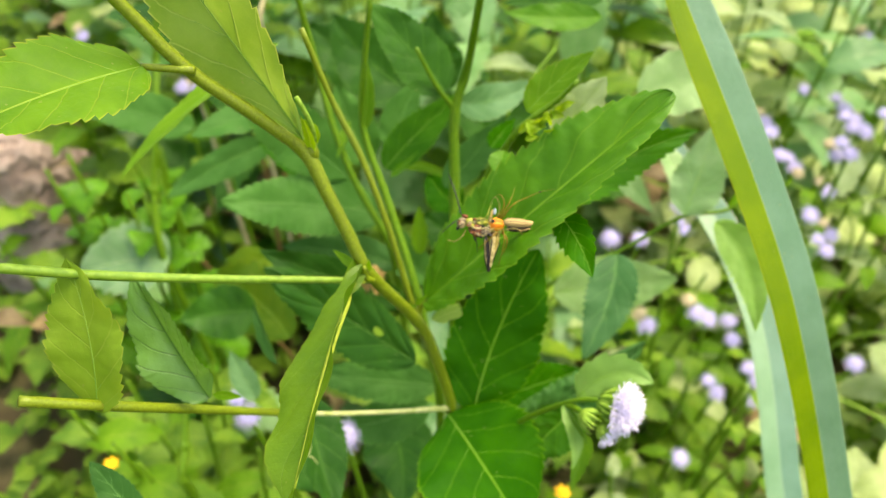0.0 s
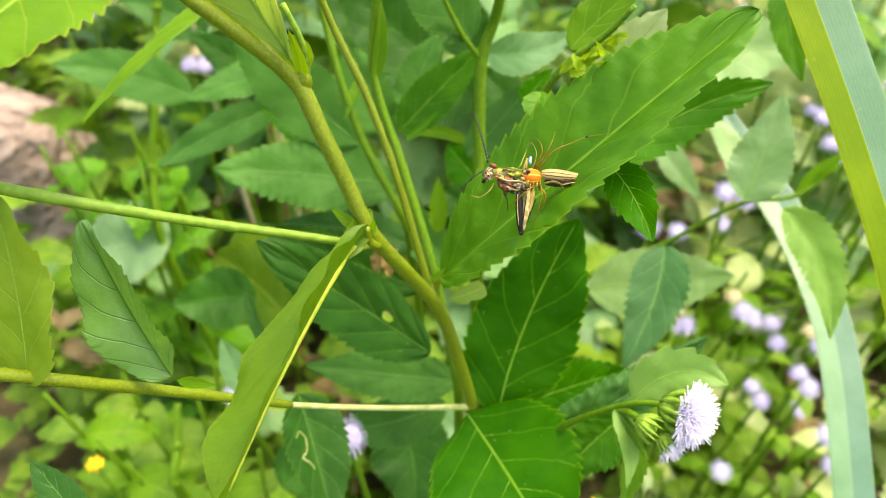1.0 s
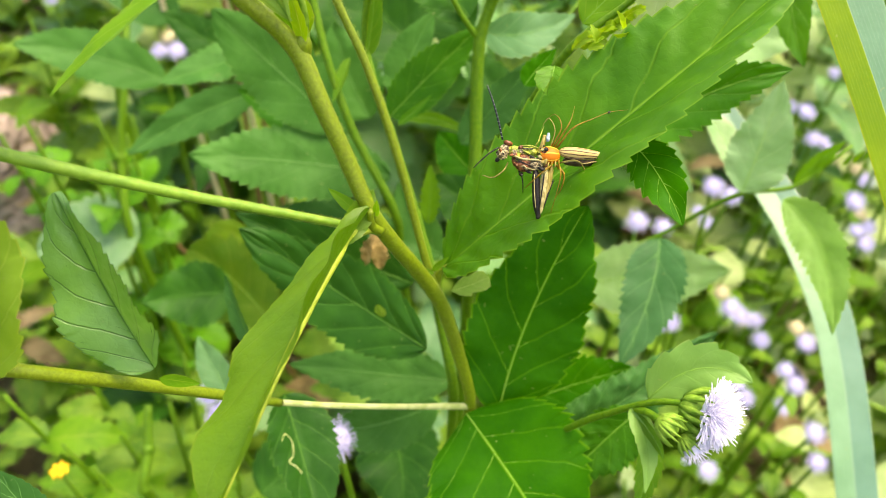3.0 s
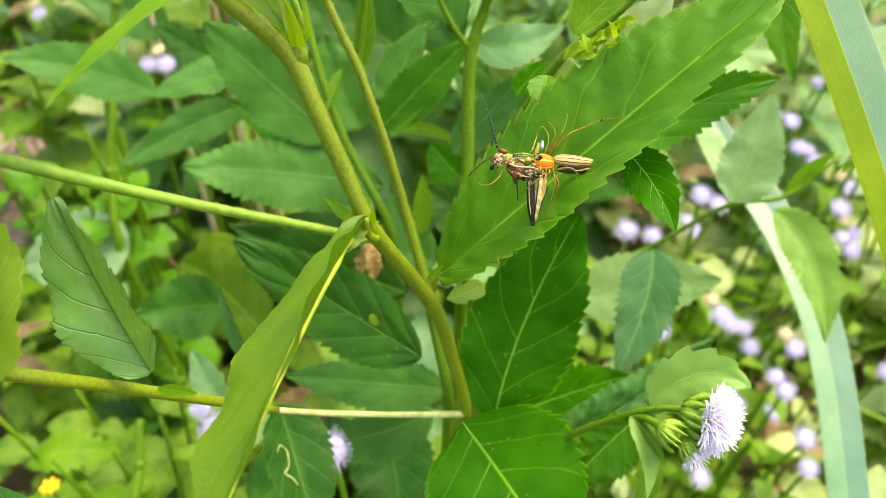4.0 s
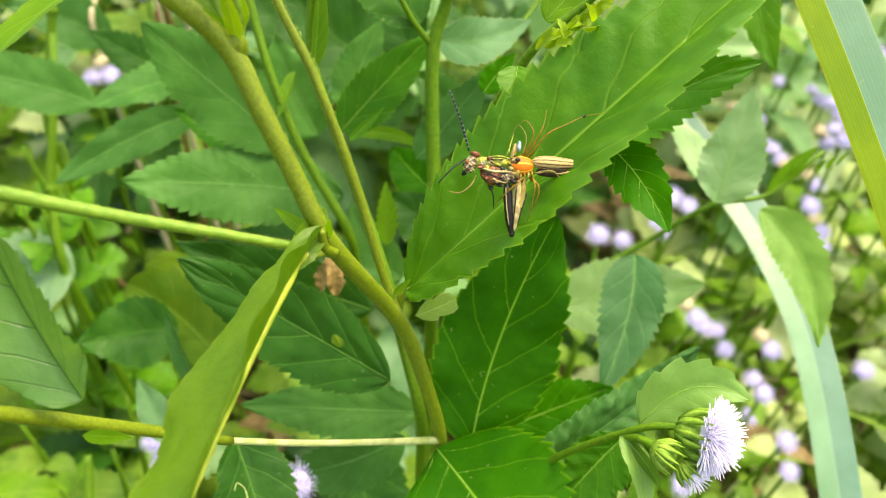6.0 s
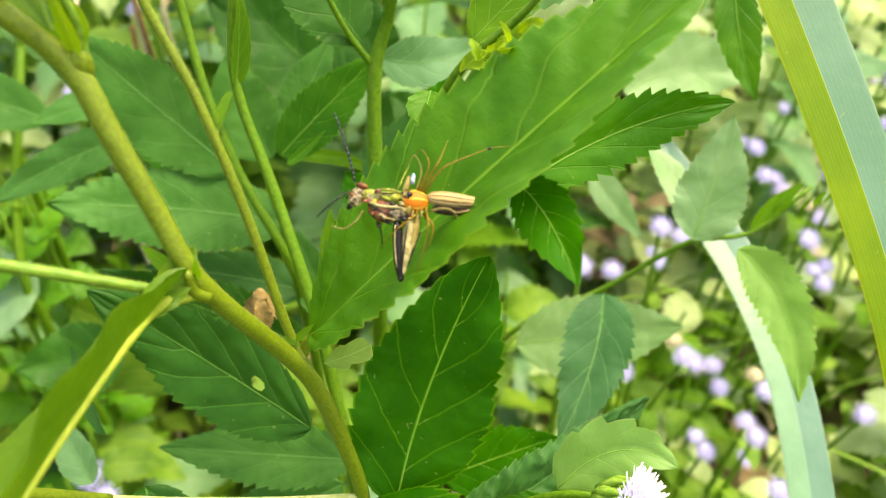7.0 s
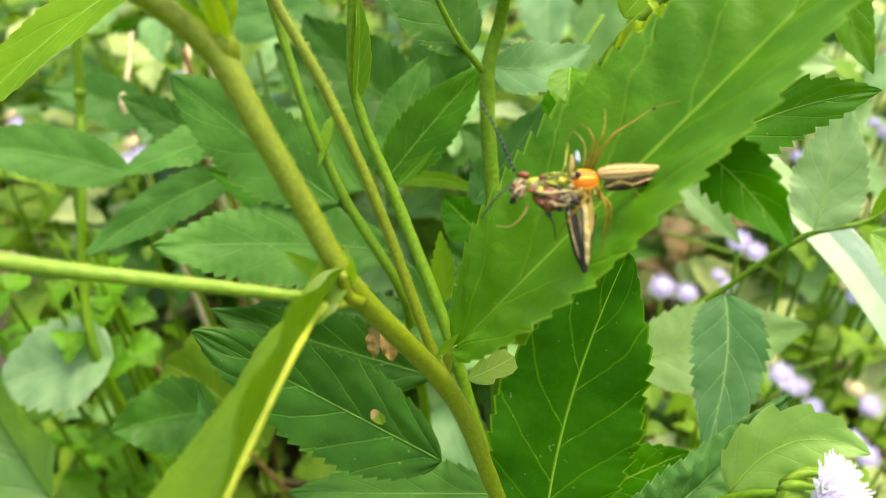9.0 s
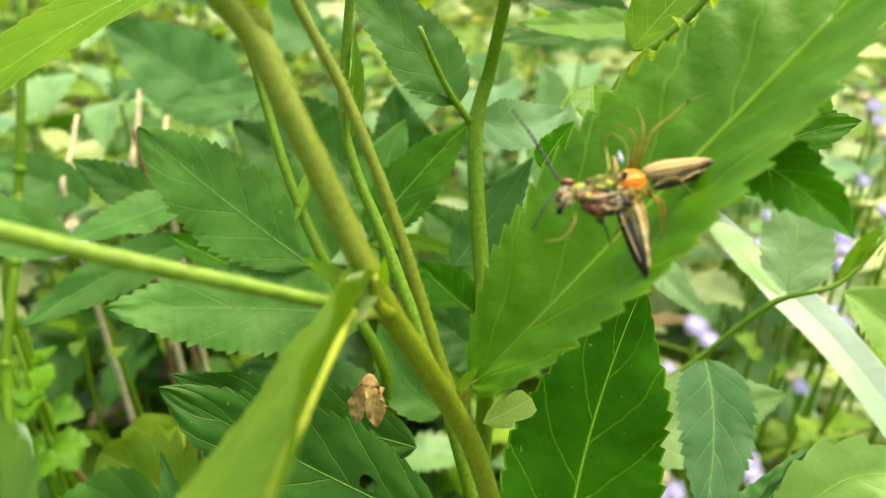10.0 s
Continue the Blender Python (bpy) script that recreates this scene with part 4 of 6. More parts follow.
for place, way, r, n, mat in ((FLOWER, RIGHT * 0.78 - UPWARD * 0.16 + TOWARD * 0.6, 0.0056, 800, PETAL), (Vector((0.0353, -0.0063, 0.3436)), RIGHT * 0.6 - UPWARD * 0.75 + TOWARD * 0.2, 0.0030, 130, PETAL)):
    m = Matrix.Translation(place) @ Vector(way).to_track_quat("Z", "Y").to_matrix().to_4x4()
    bm = head_bm(r, n, 7)
    bm.transform(m)
    fpart(part("flower_head", bm, mat, flower, "fluffy pale lilac flower head"))
    bm = cup_bm(r)
    bm.transform(m)
    fpart(part("bract_cup", bm, BUD, flower))
bm = cup_bm(0.0036)
bm.transform(Matrix.Translation((0.0317, -0.0048, 0.3457)) @ (RIGHT * 0.8 - UPWARD * 0.5).to_track_quat("Z", "Y").to_matrix().to_4x4())
fpart(part("bud", bm, BUD, flower, "yellow-green closed bud"))
fstem = lambda *a, **k: wstem(*a, plant=flower, **k)
fleaf = lambda *a, **k: wleaf(*a, plant=flower, **k)
fstem([(0.0343, -0.0007, 0.3483), (0.0297, 0.0006, 0.3458), (0.0253, 0.0021, 0.3407), (0.0165, 0.0054, 0.3264), (0.0081, 0.0086, 0.3060), (0.0044, 0.0083, 0.2696), (0.005, -0.01, -0.01)], (0.0005, 0.0006, 0.0006, 0.0007, 0.0009, 0.0012, 0.002), STEM_THIN, count=34)
fstem([(0.0304, -0.0038, 0.3455), (0.0282, -0.0005, 0.3435), (0.0259, 0.0021, 0.3406)], (0.0007, 0.0007, 0.0008), STEM_THIN, count=8)
fleaf((0.0285, 0.0031, 0.3428), (0.0361, 0.0063, 0.3496), (0.0448, 0.0041, 0.3504), N, 0.010542, LEAF_SMOOTH, teeth=6, bite=0.12, roll=-5, fold=14, seed=60, veins=1.0)
fleaf((0.0289, 0.0042, 0.3410), (0.0329, 0.0086, 0.3451), (0.0385, 0.0127, 0.3487), N, 0.004169, LEAF_OLIVE, teeth=8, roll=20, seed=61)
fleaf((0.0252, 0.0013, 0.3413), (0.0286, -0.0042, 0.3394), (0.0288, -0.0119, 0.3356), N, 0.004418, LEAF_SMOOTH, teeth=8, roll=-10, seed=62)
fleaf((0.0257, 0.0014, 0.3414), (0.0297, -0.0034, 0.3402), (0.0315, -0.0069, 0.3391), N, 0.002008, LEAF_OLIVE, teeth=4, roll=10, seed=63)

fleaf((0.0110, 0.0069, 0.3161), (0.0289, 0.0196, 0.3189), (0.0480, 0.0358, 0.3274), N, 0.0137, LEAF_SHADE, "crinkled dark green leaf", teeth=18, bite=0.07, roll=10, fold=14, quilt=0.2, pairs=12, veins=0.9, full=0.65, seed=64, cols=8)
fleaf((0.0305, 0.0134, 0.3236), (0.0244, 0.0082, 0.3187), (0.0165, 0.0002, 0.3126), N, 0.0152, LEAF_DUSK, "crinkled green leaf", teeth=14, bite=0.06, roll=-14, fold=14, quilt=0.08, pairs=6, veins=1.3, seed=65, cols=7)
fleaf((0.0096, 0.0289, 0.3007), (0.0215, 0.0332, 0.3051), (0.0335, 0.0365, 0.3100), N, 0.0146, LEAF_DEEP_SHADED, teeth=13, bite=0.08, roll=0, fold=8, veins=1.0, seed=66)
fleaf((0.0324, 0.0024, 0.3289), (0.0317, -0.0021, 0.3258), (0.0302, -0.0093, 0.3212), N, 0.0055, LEAF_OLIVE, teeth=8, bite=0.1, roll=10, fold=20, seed=67)


# ---- grass blades ----
def blade(points, width, mats, label, crease=28.0, turn=0.0, count=40):
    """A long grass blade: two halves that meet in a crease, each with fine lengthwise ribs."""
    grass = thing("grass_blade", label, "grass", at=points[-1])
    line = curve_points(points, count)
    for side, mat in ((-1, mats[0]), (1, mats[1])):
        bm = bmesh.new()
        uvs = bm.loops.layers.uv.verify()
        rows = []
        for i, p in enumerate(line):
            way = (line[min(i + 1, count - 1)] - line[max(i - 1, 0)]).normalized()
            n = Matrix.Rotation(radians(turn), 3, way) @ (N - way * N.dot(way)).normalized()
            across = n.cross(way)
            f = i / (count - 1)
            half = width * 0.5 * min(1.0, 0.35 + f * 3)
            row = []
            for j in range(9):
                v = j / 8
                rib = 0.00012 * math.sin(v * 24) * (v > 0.05)
                row.append(bm.verts.new(p - Vector(points[-1]) + across * side * v * half * math.cos(radians(crease)) + n * (v * half * math.sin(radians(crease)) + rib)))
            rows.append(row)
        for i in range(count - 1):
            for j in range(8):
                ring = ((i, j), (i, j + 1), (i + 1, j + 1), (i + 1, j))[::side]
                face = bm.faces.new([rows[a][b] for a, b in ring])
                for loop, (a, b) in zip(face.loops, ring):
                    loop[uvs].uv = (a / count, 0.5 + b / 16)
        part("half_blade", bm, mat, grass)
    return grass


GRASS = blade([(0.0245, 0.0792, 0.4327), (0.0382, 0.0645, 0.4143), (0.0610, 0.0382, 0.3813), (0.0738, 0.0237, 0.3591), (0.0944, 0.0057, 0.3119), (0.1214, -0.0267, 0.2394), (0.075, -0.005, -0.01)], 0.0118, (BLADE, BLADE_PALE_SHEEN),
      "long creased yellow-green grass blade, one half paled with painted sky sheen", 9.0, -6.0, 60)
blade([(0.0545, 0.1421, 0.3315), (0.0712, 0.1174, 0.3178), (0.0841, 0.0961, 0.3081), (0.0940, 0.0712, 0.2951), (0.1009, 0.0358, 0.2714), (0.1090, 0.0087, 0.2415), (0.085, 0.0, -0.01)], 0.0115, (BLADE_PALE_SHEEN, BLADE_PALE_SHEEN),
      "long pale grass blade bending over", 6.0, 0.0, 50)

# ---- spider and grasshopper ----
UNIT = 0.000092
SEAT = Vector((0.0041, 0.0126, 0.3860))


def spot(x, y, z=0.0):
    """A place on the leaf by hundredths of the animals' span: x across, y up, z off the leaf."""
    return (RIGHT * (x - 970) + UPWARD * (300 - y) + TOWARD * z) * UNIT


def limb(owner, name, points, radii, mat, label=""):
    bm = bmesh.new()
    tube(bm, [spot(*p) for p in points], [r * UNIT for r in radii], 14, 7)
    return part(name, bm, mat, owner, label)


def lump(owner, name, centre, to, length, width, height, mat, taper=0.0, label="", rings=14, ring=18, bumpy=0.12):
    bm = bmesh.new()
    egg(bm, spot(*centre), spot(*to) - spot(*centre), length * UNIT, width * UNIT, height * UNIT, TOWARD, taper, rings, ring, bumpy)
    return part(name, bm, mat, owner, label)


ORANGE = striped_material("carapace_orange", (0.62, 0.175, 0.003), (0.76, 0.46, 0.05), 7.0, 0.12, 0)
CREAM = striped_material("abdomen_cream_striped", (0.54, 0.42, 0.15), (0.07, 0.035, 0.01), 10.0, 0.19, 0)
DARK = skin_material("abdomen_underside_dark", (0.025, 0.016, 0.008), (0.10, 0.065, 0.03), 1500.0, 0.4)
AMBER = skin_material("leg_amber", (0.14, 0.09, 0.004), (0.27, 0.17, 0.012), 1500.0, 0.35)
STRAW_LEG = skin_material("leg_straw", (0.20, 0.17, 0.03), (0.36, 0.30, 0.09), 1500.0, 0.4)
BLACK = skin_material("shell_black", (0.006, 0.006, 0.006), (0.02, 0.019, 0.014), 1500.0, 0.3)
RINGED = striped_material("feeler_ringed", (0.008, 0.014, 0.016), (0.30, 0.34, 0.32), 14.0, 0.08, 1)
MAROON = skin_material("thorax_red_brown", (0.03, 0.007, 0.003), (0.32, 0.11, 0.035), 1900.0, 0.3, 0.6, 0.0001, 0.5, 0.08)
LIME = skin_material("thorax_lime", (0.08, 0.15, 0.004), (0.42, 0.44, 0.05), 1900.0, 0.4, 0.5, 0.0001, 0.4, 0.08)
FACE = skin_material("face_mottled", (0.03, 0.02, 0.006), (0.60, 0.50, 0.26), 2600.0, 0.35, 0.6, 0.0001, 0.4, 0.05)
EYE_RED = skin_material("eye_brown_red", (0.07, 0.02, 0.008), (0.20, 0.07, 0.02), 1500.0, 0.15, 0.1)
SKY_BLUE = skin_material("joint_blue_grey", (0.10, 0.20, 0.26), (0.50, 0.60, 0.62), 1500.0, 0.3)
THIGH = skin_material("thigh_cream", (0.22, 0.20, 0.06), (0.52, 0.46, 0.20), 1300.0, 0.35, 0.3, 0.0001, 0.4, 0.08)

spider = thing("spider", "orange lynx spider with a cream striped abdomen, holding a grasshopper", "spider", at=SEAT)
lump(spider, "carapace", (966, 290, 12), (990, 291, 12), 37, 31, 24, ORANGE, 0.05, "bright orange front body")
lump(spider, "abdomen", (1024, 288, 13), (1080, 293, 10), 86, 28, 24, CREAM, 0.6, "cream abdomen with brown stripes")
lump(spider, "abdomen_underside", (1028, 299, 7), (1080, 299, 7), 78, 22, 20, DARK, 0.5)
limb(spider, "abdomen_line", ((990, 302, 19), (1006, 300, 21), (1022, 304, 20), (1038, 301, 19), (1056, 300, 15)), (0.8, 1.3, 1.0, 1.3, 0.6), CREAM)
limb(spider, "abdomen_line", ((988, 294, 24), (1010, 297, 24), (1032, 295, 23), (1058, 296, 17)), (0.6, 1.0, 0.7, 0.4), DARK)
for k in range(5):
    limb(spider, "leg_base", ((959 + k * 5.5, 298, 16), (957 + k * 6, 305 + k % 2 * 3, 20), (952 + k * 7, 311 + k % 3 * 3, 13)), (1.5, 1.4, 0.7), (AMBER, STRAW_LEG)[k % 2])
lump(spider, "abdomen_tip", (1056, 293, 12), (1072, 294, 11), 24, 12, 13, DARK, 0.4)
lump(spider, "spinneret", (1063, 294, 9), (1073, 295, 9), 10, 7, 7, BLACK, 0.5)
for x, y in ((950, 280), (948, 288), (951, 297), (955, 276)):
    lump(spider, "eye", (x, y, 24), (x - 5, y, 26), 3, 3, 3, BLACK, rings=6, ring=8)
for pts, r, mat in (
    (((978, 278, 14), (1003, 246, 26), (1034, 231, 20), (1064, 218, 13), (1098, 212, 4)), (1.9, 1.3, 0.8, 0.6, 0.3), AMBER),
    (((974, 276, 14), (994, 243, 28), (1002, 226, 20), (1009, 206, 3)), (1.9, 1.3, 0.6, 0.3), AMBER),
    (((970, 275, 14), (984, 244, 26), (974, 222, 14), (957, 236, 2)), (1.7, 1.1, 0.5, 0.3), AMBER),
    (((968, 276, 12), (974, 248, 20), (964, 228, 10), (953, 246, 1)), (1.1, 0.7, 0.5, 0.3), STRAW_LEG),
    (((985, 302, 12), (1004, 299, 24), (1018, 304, 20), (1036, 334, 1)), (1.4, 1.3, 1.1, 0.5), STRAW_LEG),
    (((982, 304, 12), (984, 322, 22), (980, 345, 18), (963, 412, 1)), (1.8, 1.3, 0.7, 0.3), AMBER),
    (((978, 306, 12), (990, 322, 18), (986, 346, 12), (978, 360, 1)), (2.0, 1.7, 0.9, 0.4), AMBER),
    (((970, 306, 18), (955, 318, 24), (938, 333, 18), (926, 345, 4)), (1.6, 1.4, 1.1, 0.6), AMBER),
):
    limb(spider, "leg", pts, r, mat)
lump(spider, "leg_joint", (1064, 218, 13), (1068, 216, 13), 6, 4, 4, BLACK, rings=6, ring=8)
limb(spider, "palp", ((950, 284, 12), (942, 281, 16), (936, 287, 10)), (2.0, 1.6, 1.0), AMBER)
limb(spider, "palp", ((950, 296, 12), (942, 300, 16), (937, 305, 10)), (2.0, 1.6, 1.0), AMBER)

hopper = thing("grasshopper", "small brown and lime grasshopper caught by the spider", "grasshopper", at=SEAT)
lump(hopper, "head", (890, 285, 14), (882, 296, 14), 27, 22, 22, FACE, 0.15, "mottled cream face")
lump(hopper, "eye", (897, 271, 19), (907, 274, 19), 16, 9, 9, EYE_RED, rings=8, ring=12)
lump(hopper, "eye", (884, 283, 24), (887, 290, 24), 7, 5, 5, EYE_RED, rings=8, ring=12)
lump(hopper, "jaw", (880, 298, 12), (876, 303, 10), 9, 9, 9, BLACK, 0.3, rings=8, ring=10)
lump(hopper, "cheek", (883, 290, 17), (880, 296, 17), 9, 6, 6, THIGH, 0.2, rings=8, ring=10)
lump(hopper, "neck_shield", (908, 284, 15), (930, 291, 15), 26, 22, 20, LIME, 0.0, "lime green shield behind the head", bumpy=0.3)
lump(hopper, "neck_shield", (932, 285, 13), (950, 286, 13), 34, 18, 20, LIME, 0.1, bumpy=0.3)
lump(hopper, "thorax", (925, 303, 13), (947, 313, 13), 40, 28, 22, MAROON, 0.05, "red-brown glossy thorax", bumpy=0.25)
lump(hopper, "thorax", (943, 305, 14), (962, 306, 15), 34, 22, 20, FACE, 0.1, bumpy=0.3)
lump(hopper, "thorax", (911, 302, 12), (920, 318, 12), 22, 12, 14, MAROON, 0.1, bumpy=0.3)
for pts, r, mat in ((((905, 292, 24), (922, 298, 25), (942, 299, 25), (955, 301, 22)), (1.6, 2.0, 1.8, 1.0), THIGH), (((909, 297, 23), (922, 304, 25), (938, 310, 22)), (0.8, 1.2, 0.7), BLACK),
                    (((918, 309, 23), (930, 313, 23), (941, 315, 20)), (1.0, 1.5, 0.8), THIGH), (((914, 278, 24), (926, 281, 24), (938, 280, 22)), (0.9, 1.2, 0.6), BLACK),
                    (((921, 276, 22), (934, 276, 22), (948, 279, 20)), (1.4, 1.8, 1.0), LIME)):
    limb(hopper, "ridge", pts, r, mat)
crumbs = random.Random(4)
for k in range(34):
    x, y = crumbs.uniform(905, 962), crumbs.uniform(278, 322)
    mat = (FACE, LIME, BLACK, THIGH, MAROON, FACE)[k % 6] if y < 296 else (MAROON, FACE, BLACK, MAROON, THIGH, STRAW_LEG)[k % 6]
    lump(hopper, "plate", (x, y, crumbs.uniform(16, 24)), (x + crumbs.uniform(-8, 8), y + crumbs.uniform(-5, 5), 22), crumbs.uniform(8, 17), crumbs.uniform(4, 8), crumbs.uniform(4, 8), mat, 0.3, rings=6, ring=8, bumpy=0.4)
for k in range(9):
    x, y = crumbs.uniform(877, 897), crumbs.uniform(277, 300)
    lump(hopper, "plate", (x, y, crumbs.uniform(20, 25)), (x + crumbs.uniform(-4, 4), y + 4, 24), crumbs.uniform(4, 7), 3, 3, (THIGH, BLACK, FACE)[k % 3], 0.2, rings=6, ring=8)
lump(hopper, "belly", (956, 312, 8), (985, 320, 5), 40, 22, 18, LIME, 0.3)
lump(hopper, "thigh", (946, 354, 12), (949, 395, 9), 82, 17, 16, BLACK, 0.15, "black edge of the jumping leg")
lump(hopper, "thigh", (956, 348, 13), (951, 395, 10), 80, 16, 16, THIGH, 0.2, "cream and black jumping leg")
lump(hopper, "thigh", (965, 336, 10), (957, 380, 8), 62, 13, 13, STRAW_LEG, 0.35)
lump(hopper, "knee", (949, 391, 9), (948, 396, 9), 10, 9, 9, BLACK, rings=8, ring=10)
limb(hopper, "thigh_stripe", ((941, 322, 19), (941, 350, 21), (944, 378, 17)), (0.8, 1.0, 0.6), THIGH)
limb(hopper, "thigh_stripe", ((957, 322, 22), (953, 352, 22), (950, 380, 17)), (0.9, 1.2, 0.7), BLACK)
limb(hopper, "shin", ((950, 391, 8), (958, 372, 14), (966, 350, 12), (974, 330, 9)), (1.8, 1.6, 1.4, 1.2), BLACK)
limb(hopper, "thigh_far", ((948, 290, 14), (955, 270, 16), (958, 257, 14)), (3.5, 4.2, 2.6), STRAW_LEG)
lump(hopper, "knee_far", (963, 261, 18), (964, 252, 18), 16, 7, 8, SKY_BLUE, 0.1, "blue-grey shiny knee", rings=8, ring=12)
limb(hopper, "feeler", ((888, 266, 18), (881, 238, 24), (872, 208, 30), (861, 179, 34)), (1.5, 1.7, 1.4, 0.9), RINGED, "dark ringed feeler")
limb(hopper, "feeler", ((882, 278, 18), (868, 287, 24), (854, 299, 26), (840, 313, 26)), (1.2, 1.3, 1.2, 0.9), BLACK)
limb(hopper, "foreleg", ((898, 302, 10), (890, 316, 14), (873, 327, 8), (856, 323, 2)), (1.3, 1.2, 1.0, 0.6), STRAW_LEG)
limb(hopper, "foreleg", ((916, 316, 8), (922, 330, 12), (924, 352, 2)), (1.3, 1.1, 0.6), BLACK)
limb(hopper, "middle_leg", ((936, 282, 14), (946, 270, 20), (951, 257, 14), (958, 240, 4)), (1.6, 1.4, 1.0, 0.6), LIME)

# ---- weeds behind, down to the soil ----
rnd = random.Random(11)
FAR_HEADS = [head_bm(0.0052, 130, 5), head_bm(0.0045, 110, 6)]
FAR_HEADS = [(lambda me, bm: (bm.to_mesh(me), bm.free(), me.materials.append(PETAL_FAR_DIMMED), me)[-1])(bpy.data.meshes.new("flower_head"), b) for b in FAR_HEADS]
SPENT_HEAD = bpy.data.meshes.new("spent_head")
bm = head_bm(0.0048, 60, 8)
bm.to_mesh(SPENT_HEAD)
bm.free()
SPENT_HEAD.materials.append(STRAW)
FAR_CUP = bpy.data.meshes.new("bract_cup")
bm = cup_bm(0.0034)
bm.to_mesh(FAR_CUP)
bm.free()
FAR_CUP.materials.append(BUD)


def shared(name, mesh, parent, place, way):
    ob = new(name, mesh)
    ob.parent = parent
    return turned(ob, place, way)


def far_leaf(length, seed, mat, wide=0.6):
    """A mesh that many weeds share: one ovate leaf from the origin along +y."""
    bm = leaf_bm((0, 0, 0), (0, length * 0.5, length * 0.10), (0, length, -length * 0.10), (0, 0, 1), length * wide, teeth=9, bite=0.12, fold=10, cols=3, seed=seed, widest=0.36, full=0.75)
    me = bpy.data.meshes.new("leaf")
    bm.to_mesh(me)
    bm.free()
    for p in me.polygons:
        p.use_smooth = True
    me.materials.append(mat)
    return me


FAR_LEAVES = [far_leaf(0.034, 1, LEAF_FAR), far_leaf(0.046, 2, LEAF_FAR, 0.5), far_leaf(0.026, 3, LEAF_FAR, 0.7), far_leaf(0.05, 4, LEAF_DARK_SHADED, 0.42), far_leaf(0.04, 5, LEAF_OLIVE, 0.55), far_leaf(0.045, 6, LEAF_BLUE, 0.5), far_leaf(0.036, 9, LEAF_PALE_HAZE, 0.6), far_leaf(0.028, 10, LEAF_PALE_HAZE, 0.7), far_leaf(0.036, 11, LEAF_DEAD, 0.45), far_leaf(0.018, 12, LEAF, 0.95)]



def far_weed(foot, height, leaves, label, heads=0, kinds=(0, 1, 2), lean=(0, 0), group="weeds behind", size=1.0):
    plant = thing("weed_plant" if not heads else "flower_plant", label, "plant" if not heads else "flower", group, at=foot)
    top = Vector((lean[0], lean[1], height))
    line = [Vector((0, 0, -0.01)), top * 0.45 + Vector((rnd.uniform(-0.01, 0.01), rnd.uniform(-0.01, 0.01), 0)), top]
    bm = bmesh.new()
    tube(bm, line, (0.0018, 0.0014, 0.0008), 12, 6)
    part("stem", bm, STEM_THIN, plant)
    at = curve_points(line, 24)
    for k in range(leaves):
        f = 0.2 + 0.8 * (k // 2 + 0.5) / max(1, (leaves + 1) // 2)
        p = at[min(23, int(f * 23))]
        yaw = (k % 2) * math.pi + (k // 2) * 1.57 + rnd.uniform(-0.4, 0.4)
        ob = new("leaf", FAR_LEAVES[rnd.choice(kinds)])
        ob.parent = plant
        s = size * rnd.uniform(0.7, 1.15) * (1.1 - 0.45 * f)
        ob.matrix_local = Matrix.Translation(p) @ Euler((rnd.uniform(-0.35, 0.45), rnd.uniform(-0.35, 0.35), yaw)).to_matrix().to_4x4() @ Matrix.Diagonal((s, s, s, 1))
    for k in range(heads):
        a = k * 2.4
        d = Vector((math.cos(a) * 0.006, math.sin(a) * 0.006, 0.004 + 0.003 * (k % 2))) if k else Vector((0, 0, 0.003))
        way = Vector((d.x * 40 + rnd.uniform(-0.2, 0.2), d.y * 40 - 0.4, 0.8))
        bm = bmesh.new()
        tube(bm, [top - Vector((0, 0, 0.006)), top + d * 0.6, top + d], (0.0006, 0.0005, 0.0005), 5, 5)
        part("stalk", bm, STEM_THIN, plant)
        if heads > 1 and k == heads - 1 and rnd.random() < 0.6:
            shared("spent_head", SPENT_HEAD, plant, top + d, way)
        else:
            shared("flower_head", FAR_HEADS[k % 2], plant, top + d, way)
        shared("bract_cup", FAR_CUP, plant, top + d, way)
    return plant


